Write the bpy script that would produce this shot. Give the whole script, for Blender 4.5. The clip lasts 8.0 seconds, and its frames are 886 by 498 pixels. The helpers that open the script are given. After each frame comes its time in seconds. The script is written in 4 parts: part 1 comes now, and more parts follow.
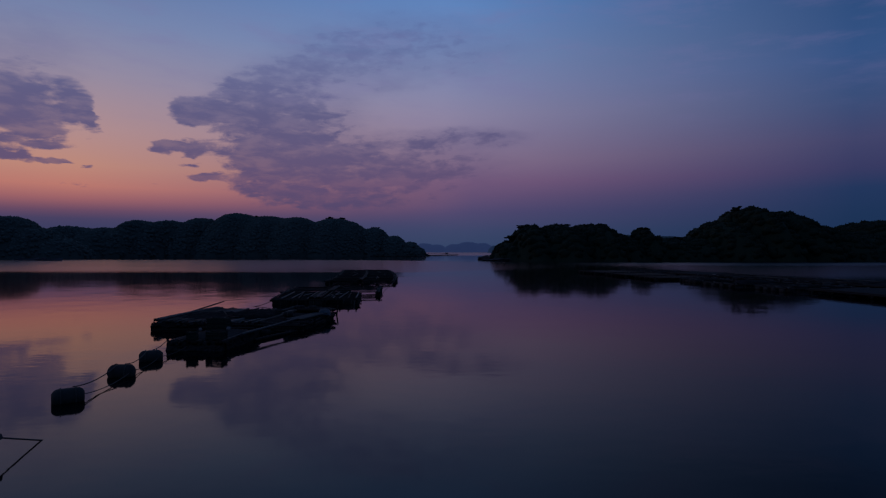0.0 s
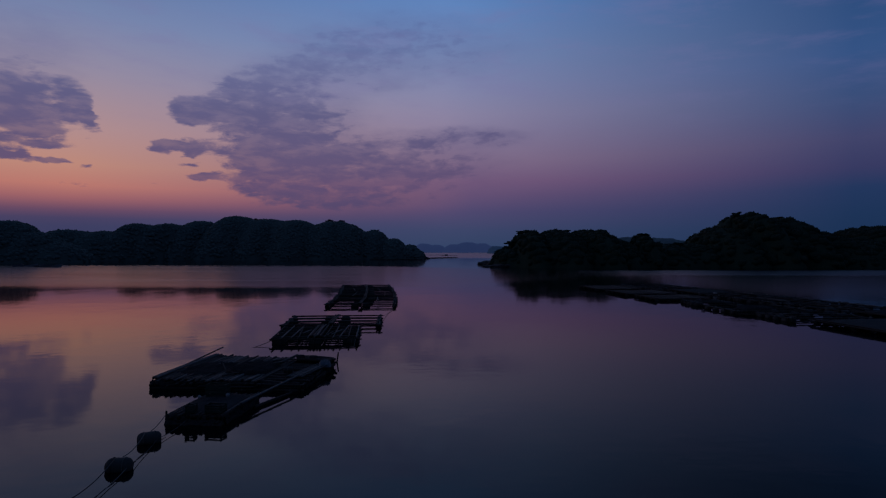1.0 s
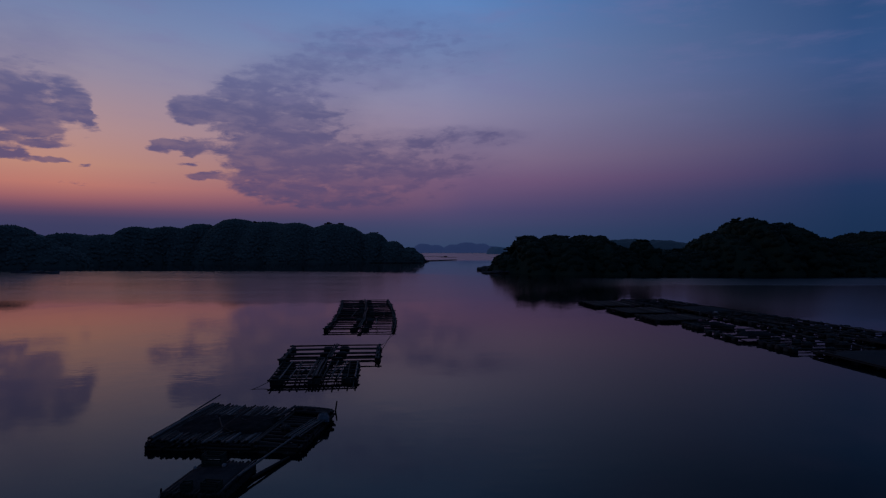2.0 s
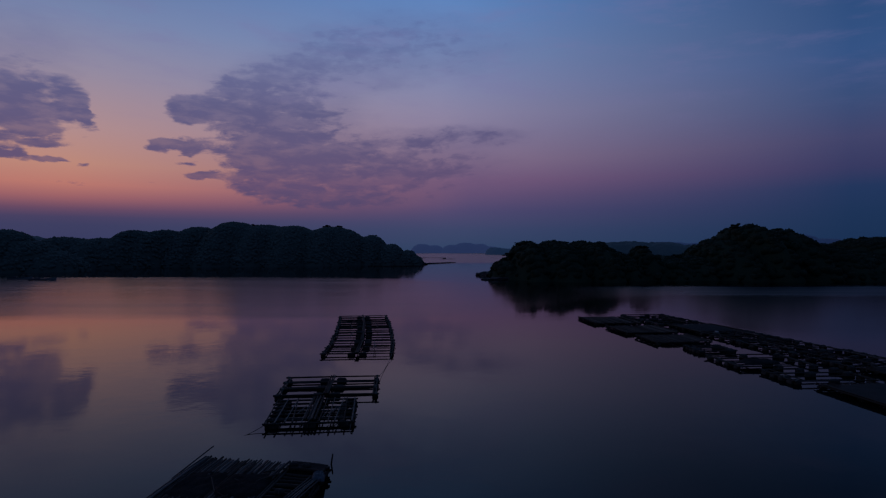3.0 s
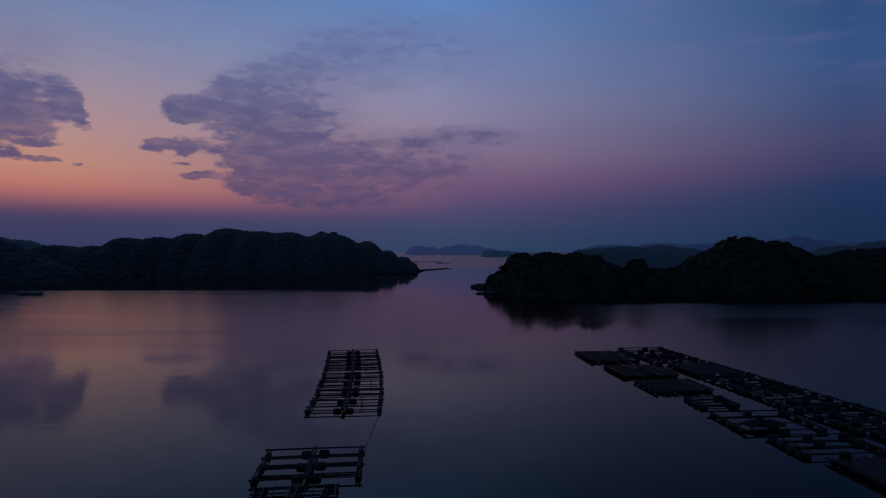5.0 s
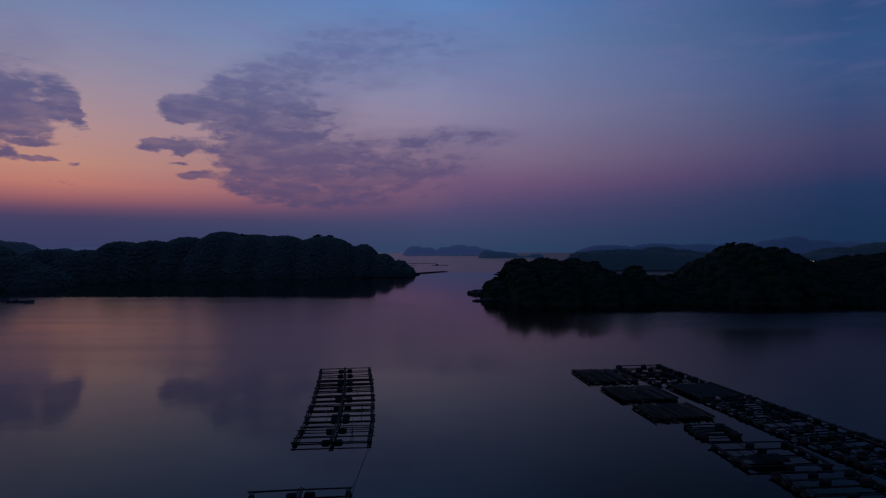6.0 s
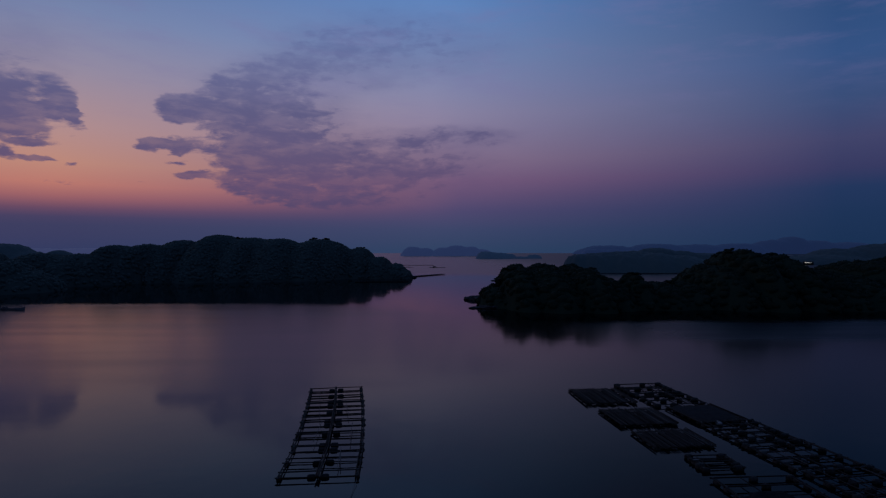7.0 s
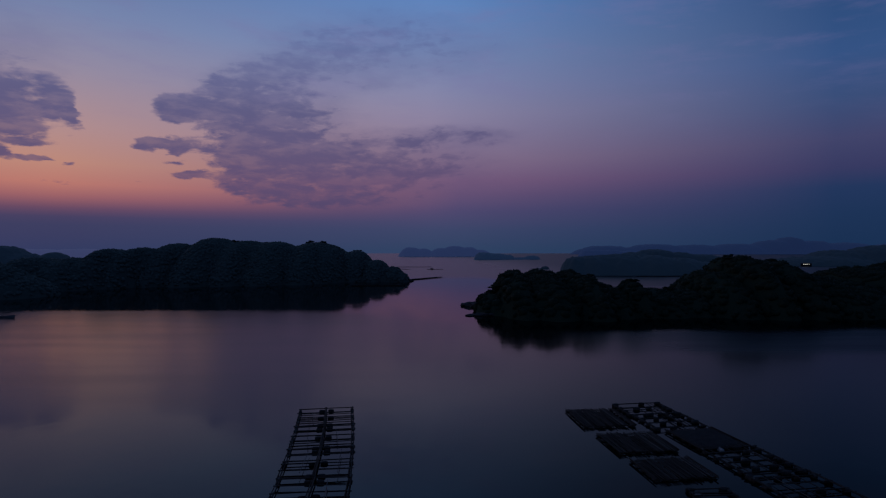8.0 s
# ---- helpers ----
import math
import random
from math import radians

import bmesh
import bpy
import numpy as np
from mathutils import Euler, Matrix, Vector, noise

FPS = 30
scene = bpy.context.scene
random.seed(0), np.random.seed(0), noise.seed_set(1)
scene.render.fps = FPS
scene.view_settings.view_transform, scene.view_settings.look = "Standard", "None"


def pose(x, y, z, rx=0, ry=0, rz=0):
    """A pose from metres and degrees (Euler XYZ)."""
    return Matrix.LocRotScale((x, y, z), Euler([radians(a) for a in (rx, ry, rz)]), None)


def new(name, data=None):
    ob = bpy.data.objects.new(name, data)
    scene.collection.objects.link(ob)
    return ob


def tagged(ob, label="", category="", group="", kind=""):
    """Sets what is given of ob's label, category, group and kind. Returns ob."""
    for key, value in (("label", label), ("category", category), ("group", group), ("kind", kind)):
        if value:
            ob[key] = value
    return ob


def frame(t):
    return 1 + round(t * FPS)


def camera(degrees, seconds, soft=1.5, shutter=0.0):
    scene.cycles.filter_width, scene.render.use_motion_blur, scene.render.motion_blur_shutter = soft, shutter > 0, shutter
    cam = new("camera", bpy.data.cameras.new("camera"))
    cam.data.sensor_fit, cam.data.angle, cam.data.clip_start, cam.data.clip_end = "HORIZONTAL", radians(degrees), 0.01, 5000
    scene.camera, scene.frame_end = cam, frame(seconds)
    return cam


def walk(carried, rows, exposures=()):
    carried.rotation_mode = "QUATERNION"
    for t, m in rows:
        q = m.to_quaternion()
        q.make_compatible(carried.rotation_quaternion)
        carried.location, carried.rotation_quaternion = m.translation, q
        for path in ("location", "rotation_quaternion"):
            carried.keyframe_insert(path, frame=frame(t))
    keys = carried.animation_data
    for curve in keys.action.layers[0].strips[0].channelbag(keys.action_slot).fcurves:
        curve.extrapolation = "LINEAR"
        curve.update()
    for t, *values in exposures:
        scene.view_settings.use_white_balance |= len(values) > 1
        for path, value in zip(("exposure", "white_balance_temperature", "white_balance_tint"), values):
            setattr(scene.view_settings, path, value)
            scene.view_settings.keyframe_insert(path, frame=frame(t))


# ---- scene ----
# ---- camera: a drone that climbs, drifts forward and turns slowly to the right ----
cam = camera(76.0, 8.0, soft=1.2)
PATH = [
    (0.0, pose(0.00, 0.00, 4.63, 90.241, 0, 0.000)),
    (0.5, pose(-0.06, 0.15, 6.31, 90.215, 0, -0.021)),
    (1.0, pose(-0.12, 0.32, 8.01, 90.190, 0, -0.050)),
    (1.5, pose(-0.17, 0.53, 9.71, 90.165, 0, -0.090)),
    (3.0, pose(-0.15, 1.80, 14.87, 90.096, 0, -0.260)),
    (3.5, pose(-0.03, 2.54, 16.56, 90.093, 0, -0.352)),
    (4.0, pose(0.13, 3.40, 18.27, 90.095, 0, -0.453)),
    (4.5, pose(0.34, 4.39, 19.98, 90.099, 0, -0.558)),
    (6.0, pose(1.33, 8.07, 25.00, 90.101, 0, -0.917)),
    (6.5, pose(1.77, 9.52, 26.63, 90.098, 0, -1.032)),
    (7.0, pose(2.23, 11.06, 28.26, 90.095, 0, -1.134)),
    (7.5, pose(2.73, 12.65, 29.89, 90.092, 0, -1.224)),
    (8.0, pose(3.24, 14.27, 31.51, 90.086, 0, -1.312)),
]
walk(cam, PATH)


# ---- dusk sky: afterglow in the west, blue overhead, purple cloud banks ----
def lin(r, g, b):
    """Linear colour from 8-bit display values."""
    f = lambda c: c / 12.92 if c <= 0.04045 else ((c + 0.055) / 1.055) ** 2.4
    return (f(r / 255), f(g / 255), f(b / 255), 1.0)


class Nodes:
    """Short forms for building a node tree."""

    def __init__(self, tree):
        self.tree = tree
        tree.nodes.clear()

    def put(self, kind):
        return self.tree.nodes.new(kind)

    def wire(self, value, socket):
        if hasattr(value, "is_linked"):
            self.tree.links.new(value, socket)
        else:
            socket.default_value = value

    def math(self, op, a, b=0.0, c=0.0, clamp=False):
        n = self.put("ShaderNodeMath")
        n.operation, n.use_clamp = op, clamp
        for v, s in zip((a, b, c), n.inputs):
            self.wire(v, s)
        return n.outputs[0]

    def step(self, x, lo, hi, a=0.0, b=1.0, kind="SMOOTHSTEP"):
        n = self.put("ShaderNodeMapRange")
        n.interpolation_type = kind
        for v, s in zip((x, lo, hi, a, b), n.inputs):
            self.wire(v, s)
        return n.outputs[0]

    def mix(self, f, a, b):
        n = self.put("ShaderNodeMix")
        n.data_type = "RGBA"
        self.wire(f, n.inputs[0])
        self.wire(a, n.inputs[6])
        self.wire(b, n.inputs[7])
        return n.outputs[2]

    def noise(self, vec, scale, detail=4.0, rough=0.5, dist=0.0):
        n = self.put("ShaderNodeTexNoise")
        self.wire(vec, n.inputs["Vector"])
        n.inputs["Scale"].default_value = scale
        n.inputs["Detail"].default_value = detail
        n.inputs["Roughness"].default_value = rough
        n.inputs["Distortion"].default_value = dist
        return n.outputs[0]

    def ramp(self, f, stops):
        n = self.put("ShaderNodeValToRGB")
        self.wire(f, n.inputs[0])
        els = n.color_ramp.elements
        while len(els) < len(stops):
            els.new(0.5)
        for e, (p, c) in zip(els, stops):
            e.position, e.color = p, c
        return n.outputs[0]

    def xyz(self, x, y, z=0.0):
        n = self.put("ShaderNodeCombineXYZ")
        for v, s in zip((x, y, z), n.inputs):
            self.wire(v, s)
        return n.outputs[0]


# elevation in degrees and display colour
SKY_WEST = [(0, 50, 59, 96), (2.2, 56, 60, 97), (2.9, 68, 62, 98), (3.6, 104, 72, 99), (4.5, 153, 95, 103), (5.6, 184, 118, 109), (7.4, 187, 135, 121),
            (10.5, 175, 140, 142), (15.0, 148, 138, 160), (19.5, 118, 132, 170), (26, 82, 110, 160), (40, 66, 88, 138), (90, 54, 72, 114)]
SKY_NORTH = [(0, 48, 67, 99), (2.0, 58, 69, 105), (4.0, 78, 71, 111), (5.6, 102, 80, 117), (7.0, 120, 91, 125), (9.0, 133, 111, 139), (13.5, 138, 131, 162),
             (19.0, 118, 136, 179), (23.5, 96, 134, 190), (28, 78, 108, 160), (40, 64, 88, 138), (90, 54, 72, 114)]
SKY_EAST = [(0, 24, 47, 80), (3.0, 26, 50, 86), (5.2, 32, 53, 92), (6.8, 54, 57, 97), (9.2, 64, 67, 106), (12.4, 57, 77, 120),
            (16.0, 52, 82, 131), (19.0, 47, 78, 126), (23, 44, 72, 120), (40, 48, 68, 110), (90, 54, 72, 114)]
# cloud banks: azimuth, elevation, half width, half height, tilt (degrees), weight
WESTERN_BANK = [
    (-36.4, 11.13, 3.0, 2.02, 0, 1.0), (-33.3, 12.64, 1.3, 1.77, 0, 0.95), (-31.9, 11.59, 0.6, 1.6, 0, 0.95), (-37.7, 13.12, 3.4, 2.08, 0, 0.72),
    (-36.9, 16.6, 4.4, 3.3, 0, 0.56), (-37.4, 7.81, 1.4, 0.59, 0, 1.0), (-34.8, 7.56, 1.4, 0.28, 0, 0.8), (-36.4, 8.99, 2.6, 0.41, 0, 0.85),
    (-32.1, 7.23, 0.6, 0.24, 0, 0.75), (-33.5, 5.71, 3.6, 0.14, 0, 0.42), (-27.0, 6.04, 1.1, 0.25, 0, 0.4),
]
GREAT_BANK = [
    (-24.0, 12.94, 2.1, 0.94, 0, 1.0), (-20.0, 12.83, 3.8, 1.34, 0, 1.0), (-24.7, 9.42, 2.7, 0.62, 0, 1.0), (-26.5, 9.43, 0.8, 0.36, 0, 0.7),
    (-22.8, 6.82, 2.0, 0.47, 0, 1.0), (-24.1, 8.04, 1.1, 0.31, 0, 0.7), (-15.2, 11.38, 5.6, 3.2, 0, 1.0), (-17.4, 7.87, 2.9, 0.98, 0, 0.85),
    (-11.8, 8.89, 7.4, 2.8, 0, 0.95), (-14.7, 5.79, 5.1, 0.99, 0, 0.9), (-7.6, 6.94, 8.4, 2.15, 0, 0.85), (-10.4, 4.66, 8.8, 0.9, 0, 0.5),
]
HIGH_BANK = [
    (-0.5, 11.01, 7.7, 0.97, 3, 0.85), (5.5, 11.35, 2.8, 0.51, 0, 0.6), (-2.2, 8.79, 8.0, 1.37, 3, 0.72), (1.5, 7.23, 6.9, 1.48, 0, 0.5),
    (-19.5, 14.75, 2.5, 0.65, 8, 0.75), (-16.6, 16.16, 4.7, 1.31, 12, 0.8), (-12.6, 17.96, 6.5, 2.01, 14, 0.8), (-13.9, 14.29, 5.9, 1.66, 0, 0.75),
    (-8.2, 19.62, 6.2, 2.49, 5, 0.72), (0.3, 20.11, 7.4, 2.63, -6, 0.76), (-5.4, 17.99, 6.8, 1.93, 0, 0.45), (-5.4, 16.23, 1.8, 0.68, 0, 0.55),
]

world = bpy.data.worlds.new("dusk")
scene.world = world
world.use_nodes = True
N = Nodes(world.node_tree)
sep = N.put("ShaderNodeSeparateXYZ")
N.wire(N.put("ShaderNodeTexCoord").outputs["Generated"], sep.inputs[0])
DEG = 180 / math.pi
az = N.math("MULTIPLY", N.math("ARCTAN2", sep.outputs[0], sep.outputs[1]), DEG)
el = N.math("MULTIPLY", N.math("ARCSINE", sep.outputs[2]), DEG)
height = N.math("DIVIDE", el, 90.0, clamp=True)
stops = lambda rows: [(e / 90, lin(*c)) for e, *c in rows]
west, north, east = (N.ramp(height, stops(r)) for r in (SKY_WEST, SKY_NORTH, SKY_EAST))
sky = N.mix(N.step(az, -33, 3, kind="LINEAR"), west, north)
sky = N.mix(N.step(az, 0, 36, kind="LINEAR"), sky, east)
sky = N.mix(N.step(az, -75, -140), sky, east)
# ragged cloud banks
flat = N.xyz(N.math("MULTIPLY", az, 0.40), el)
warp = N.math("SUBTRACT", N.noise(flat, 0.55, 6, 0.56), 0.5)
warp2 = N.math("SUBTRACT", N.noise(N.xyz(N.math("MULTIPLY", az, 0.40), el, 7.3), 0.60, 6, 0.58), 0.5)
caz = N.math("MULTIPLY_ADD", warp, 4.2, az)
cel = N.math("MULTIPLY_ADD", warp2, 2.2, el)
clear = 1.0
for a, e, w, h, tilt, weight in WESTERN_BANK + GREAT_BANK + HIGH_BANK:
    c, s = math.cos(radians(tilt)), math.sin(radians(tilt))
    da, de = N.math("SUBTRACT", caz, a), N.math("SUBTRACT", cel, e)
    p = N.math("MULTIPLY_ADD", da, c / w, N.math("MULTIPLY", de, s / w))
    q = N.math("MULTIPLY_ADD", da, -s / h, N.math("MULTIPLY", de, c / h))
    r2 = N.math("ADD", N.math("MULTIPLY", p, p), N.math("MULTIPLY", q, q))
    g = N.math("MULTIPLY", N.math("EXPONENT", N.math("MULTIPLY", N.math("POWER", r2, 1.25), -0.80)), weight)
    clear = N.math("MULTIPLY", clear, N.math("SUBTRACT", 1.0, g))
cover = N.math("SUBTRACT", 1.0, clear)
fine = N.noise(N.xyz(N.math("MULTIPLY", az, 0.40), N.math("MULTIPLY_ADD", az, -0.05, el)), 1.25, 7, 0.58, 0.3)
body = N.noise(N.xyz(N.math("MULTIPLY", az, 0.30), N.math("MULTIPLY_ADD", az, -0.04, el), 11.0), 0.75, 4, 0.55)
fringe = N.math("ADD", N.math("MULTIPLY", N.math("SUBTRACT", fine, 0.5), 1.15), N.math("MULTIPLY", N.math("SUBTRACT", body, 0.5), 0.75))
fringe = N.math("MULTIPLY", fringe, N.step(cover, 0.05, 0.45, 0.25, 1.0))
soft_edge = N.math("ADD", N.step(az, -22, -2, 0.74, 0.98), N.step(el, 11.5, 18, 0.0, 0.22))
soft_edge = N.math("ADD", soft_edge, N.math("MULTIPLY", N.step(az, -29, -33), N.step(el, 12, 15.5, 0.0, 0.30)))
dens = N.step(N.math("ADD", cover, fringe), 0.36, soft_edge)
# thin cloud round the eastern and upper parts of the banks
thin = N.math("MULTIPLY", N.step(N.math("MULTIPLY_ADD", fringe, 0.35, cover), 0.04, 0.80, 0.0, 0.45), N.math("MAXIMUM", N.step(az, -20, -8), N.step(el, 12.5, 17)))
dens = N.math("MAXIMUM", dens, thin)
thick = N.step(N.noise(N.xyz(N.math("MULTIPLY", az, 0.32), el, 23.0), 0.95, 6, 0.58, 0.3), 0.34, 0.60, 0.74, 1.0)
dens = N.math("MULTIPLY", N.math("MULTIPLY", dens, thick), N.step(el, 12, 20, 1.0, 0.82))
cloud = N.ramp(height, stops([(0, 58, 60, 96), (4, 78, 68, 106), (6.5, 92, 75, 112), (9, 92, 81, 118), (13, 90, 88, 128), (18, 96, 103, 148), (24, 84, 108, 162), (32, 72, 96, 146), (90, 54, 72, 114)]))
sky = N.mix(N.math("MULTIPLY", dens, 0.96), sky, cloud)
# thin high veils
veil = N.step(N.noise(N.xyz(N.math("MULTIPLY", az, 0.22), N.math("MULTIPLY_ADD", az, 0.04, el), 3.0), 0.55, 6, 0.62), 0.46, 0.74)
sky = N.mix(N.math("MULTIPLY", veil, N.math("MULTIPLY", N.step(el, 8, 18, 0.0, 0.22), N.step(el, 40, 24))), sky, lin(120, 112, 160))
nishita = N.put("ShaderNodeTexSky")
nishita.sky_type, nishita.sun_disc = "NISHITA", False
nishita.sun_elevation, nishita.sun_rotation = radians(-2.0), radians(-48)
back_a, back_b = N.put("ShaderNodeBackground"), N.put("ShaderNodeBackground")
N.wire(sky, back_a.inputs[0])
N.wire(nishita.outputs[0], back_b.inputs[0])
back_a.inputs[1].default_value, back_b.inputs[1].default_value = 1.0, 0.01
both = N.put("ShaderNodeAddShader")
N.wire(back_a.outputs[0], both.inputs[0])
N.wire(back_b.outputs[0], both.inputs[1])
N.wire(both.outputs[0], N.put("ShaderNodeOutputWorld").inputs[0])


# ---- materials ----
def material(name):
    m = bpy.data.materials.new(name)
    m.use_nodes = True
    n = Nodes(m.node_tree)
    b, o = n.put("ShaderNodeBsdfPrincipled"), n.put("ShaderNodeOutputMaterial")
    n.wire(b.outputs[0], o.inputs[0])
    return m, n, b


def bump(n, b, h, strength, dist):
    k = n.put("ShaderNodeBump")
    k.inputs["Strength"].default_value, k.inputs["Distance"].default_value = strength, dist
    n.wire(h, k.inputs["Height"])
    n.wire(k.outputs[0], b.inputs["Normal"])


def plain(name, dark, light, scale, rough=0.8, relief=0.01, random_amount=0.5, metal=0.0, gloss=0.3):
    """A worn two-tone surface: grain, blotches, a shift from object to object."""
    m, n, b = material(name)
    co = n.put("ShaderNodeTexCoord").outputs["Object"]
    f = n.math("ADD", n.math("MULTIPLY", n.noise(co, scale, 5, 0.65), 0.6), n.math("MULTIPLY", n.noise(co, scale * 0.13, 3), 0.5))
    r = n.put("ShaderNodeObjectInfo").outputs["Random"]
    f = n.math("ADD", f, n.math("MULTIPLY", n.math("SUBTRACT", r, 0.5), random_amount))
    n.wire(n.mix(n.step(f, 0.25, 0.85), (*dark, 1), (*light, 1)), b.inputs["Base Color"])
    b.inputs["Roughness"].default_value, b.inputs["Metallic"].default_value = rough, metal
    b.inputs["Specular IOR Level"].default_value = gloss
    bump(n, b, n.noise(co, scale * 2, 4), 0.6, relief)
    return m


def water_material():
    m, n, b = material("sea_water")
    pos = n.put("ShaderNodeNewGeometry").outputs["Position"]
    s = n.put("ShaderNodeSeparateXYZ")
    n.wire(pos, s.inputs[0])
    x, y = s.outputs[0], s.outputs[1]
    wob = n.math("SUBTRACT", n.noise(n.xyz(n.math("MULTIPLY", x, 0.35), y), 0.012, 5, 0.6), 0.5)
    yb = n.math("MULTIPLY_ADD", wob, 44.0, y)
    # a belt ruffled by wind lies between the calm bay and the calm lee of the islands
    near = n.step(n.math("SUBTRACT", yb, n.step(x, -20, 75, 0.0, 60.0)), 117, 134)
    far = n.step(n.math("SUBTRACT", yb, n.step(x, -70, 60, 312, 236)), 14, -14)
    belt = n.math("MULTIPLY", near, far)
    streak = n.step(n.noise(n.xyz(n.math("MULTIPLY", x, 0.12), y), 0.06, 5, 0.65), 0.35, 0.65, 0.7, 1.0)
    belt = n.math("MULTIPLY", belt, streak)
    strength = n.math("ADD", n.step(x, -60, 30, 0.17, 0.05), n.step(x, 60, 100, 0.0, 0.13))
    sea = n.math("MULTIPLY", n.step(n.math("ADD", y, n.step(x, 60, 120, 0.0, 200.0)), 560, 740), n.step(x, 40, 300, 0.18, 0.34))
    rough = n.math("ADD", n.math("MULTIPLY", belt, strength), n.math("ADD", sea, 0.05))
    rough = n.math("ADD", rough, n.math("MULTIPLY", n.math("MULTIPLY", n.step(x, 40, 70), n.step(y, 75, 115)), n.step(y, 245, 225, 0.0, 0.12)))
    n.wire(rough, b.inputs["Roughness"])
    b.inputs["Base Color"].default_value = (0.0012, 0.0025, 0.0035, 1)
    # mirror strength is lowered by position towards the east, imitating weaker reflected skylight
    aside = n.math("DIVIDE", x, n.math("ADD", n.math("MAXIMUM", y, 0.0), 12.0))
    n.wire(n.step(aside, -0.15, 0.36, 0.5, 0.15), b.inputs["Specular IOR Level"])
    b.inputs["IOR"].default_value = 1.235
    breeze = n.step(n.noise(pos, 0.045, 3), 0.42, 0.68, 0.25, 1.0)
    h = n.math("ADD", n.noise(n.xyz(n.math("MULTIPLY", x, 0.55), y), 1.6, 3, 0.5), n.math("MULTIPLY", n.noise(pos, 0.30, 2), 2.2))
    bump(n, b, n.math("MULTIPLY", h, breeze), 1.0, 0.009)
    return m


def foliage(name, dark, light, through_leaf=0.3):
    m, n, b = material(name)
    pos = n.put("ShaderNodeNewGeometry")
    f = n.math("ADD", n.math("MULTIPLY", n.noise(pos.outputs["Position"], 0.9, 4), 0.7), n.math("MULTIPLY", pos.outputs["Random Per Island"], 0.35))
    n.wire(n.mix(n.step(f, 0.25, 0.8), (*dark, 1), (*light, 1)), b.inputs["Base Color"])
    b.inputs["Roughness"].default_value = 0.8
    b.inputs["Specular IOR Level"].default_value = 0.12
    bump(n, b, n.noise(pos.outputs["Position"], 2.5, 4), 0.4, 0.15)
    # leaves pass a part of the light
    leaf, blend = n.put("ShaderNodeBsdfTranslucent"), n.put("ShaderNodeMixShader")
    leaf.inputs[0].default_value = (*light, 1)
    blend.inputs[0].default_value = through_leaf
    n.wire(b.outputs[0], blend.inputs[1])
    n.wire(leaf.outputs[0], blend.inputs[2])
    n.wire(blend.outputs[0], next(k for k in n.tree.nodes if k.type == "OUTPUT_MATERIAL").inputs[0])
    return m


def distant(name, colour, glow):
    """Land in the far distance, its evening haze imitated by an even emission."""
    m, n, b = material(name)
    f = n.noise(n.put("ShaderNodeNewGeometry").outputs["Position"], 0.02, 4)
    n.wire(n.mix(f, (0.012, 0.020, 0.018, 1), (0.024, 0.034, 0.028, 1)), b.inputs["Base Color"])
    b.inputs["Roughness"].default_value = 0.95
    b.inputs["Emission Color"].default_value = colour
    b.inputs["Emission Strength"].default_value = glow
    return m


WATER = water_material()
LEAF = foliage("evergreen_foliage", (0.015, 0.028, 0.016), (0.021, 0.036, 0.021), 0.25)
# western leaf: same foliage, paler and bluer, with air haze in its base colour
LEAF_HAZED = foliage("evergreen_foliage_hazed", (0.062, 0.092, 0.079), (0.069, 0.099, 0.086), 0.15)
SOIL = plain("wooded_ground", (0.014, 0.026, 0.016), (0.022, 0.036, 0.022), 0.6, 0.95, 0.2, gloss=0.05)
# western ground, likewise paled to imitate haze
SOIL_HAZED = plain("wooded_ground_hazed", (0.042, 0.062, 0.053), (0.048, 0.068, 0.058), 0.6, 0.95, 0.2, gloss=0.05)
ROCK = plain("shore_rock", (0.018, 0.018, 0.017), (0.05, 0.048, 0.044), 1.5, 0.9, 0.15)
BARK = plain("pine_bark", (0.03, 0.022, 0.016), (0.09, 0.065, 0.045), 6, 0.9, 0.03)
BAMBOO = plain("weathered_bamboo", (0.009, 0.009, 0.008), (0.030, 0.030, 0.026), 5, 0.8, 0.006, 0.6, gloss=0.15)
BAMBOO_GREY = plain("grey_bamboo", (0.018, 0.020, 0.019), (0.068, 0.071, 0.066), 5, 0.7, 0.006, 0.8)
TIMBER = plain("wet_timber", (0.009, 0.0085, 0.008), (0.026, 0.024, 0.021), 7, 0.8, 0.008, gloss=0.15)
FLOAT_BLACK = plain("black_float_cover", (0.006, 0.007, 0.0065), (0.020, 0.023, 0.021), 4, 0.85, 0.01)
FLOAT_GREY = plain("weathered_float_cover", (0.008, 0.010, 0.009), (0.030, 0.034, 0.030), 3, 0.85, 0.02)
FLOAT_WHITE = plain("weathered_foam", (0.08, 0.08, 0.078), (0.24, 0.24, 0.23), 6, 0.85, 0.012)
ROPE = plain("wet_rope", (0.03, 0.03, 0.028), (0.10, 0.095, 0.08), 20, 0.9, 0.004)
NET = plain("dark_netting", (0.010, 0.011, 0.012), (0.035, 0.037, 0.036), 9, 0.95, 0.03, gloss=0.04)
TARP = plain("blue_grey_tarp", (0.035, 0.05, 0.06), (0.09, 0.115, 0.13), 3, 0.6, 0.02)
CRATE = plain("green_crate_plastic", (0.006, 0.016, 0.013), (0.014, 0.030, 0.024), 6, 0.7, 0.004, gloss=0.1)
HULL = plain("grey_boat_paint", (0.06, 0.07, 0.075), (0.14, 0.15, 0.155), 2, 0.45, 0.004)
HULL_DARK = plain("dark_boat_trim", (0.02, 0.025, 0.03), (0.06, 0.065, 0.07), 3, 0.6, 0.004)
HAZE_NEAR = distant("island_haze_glow", lin(12, 25, 43), 0.52)
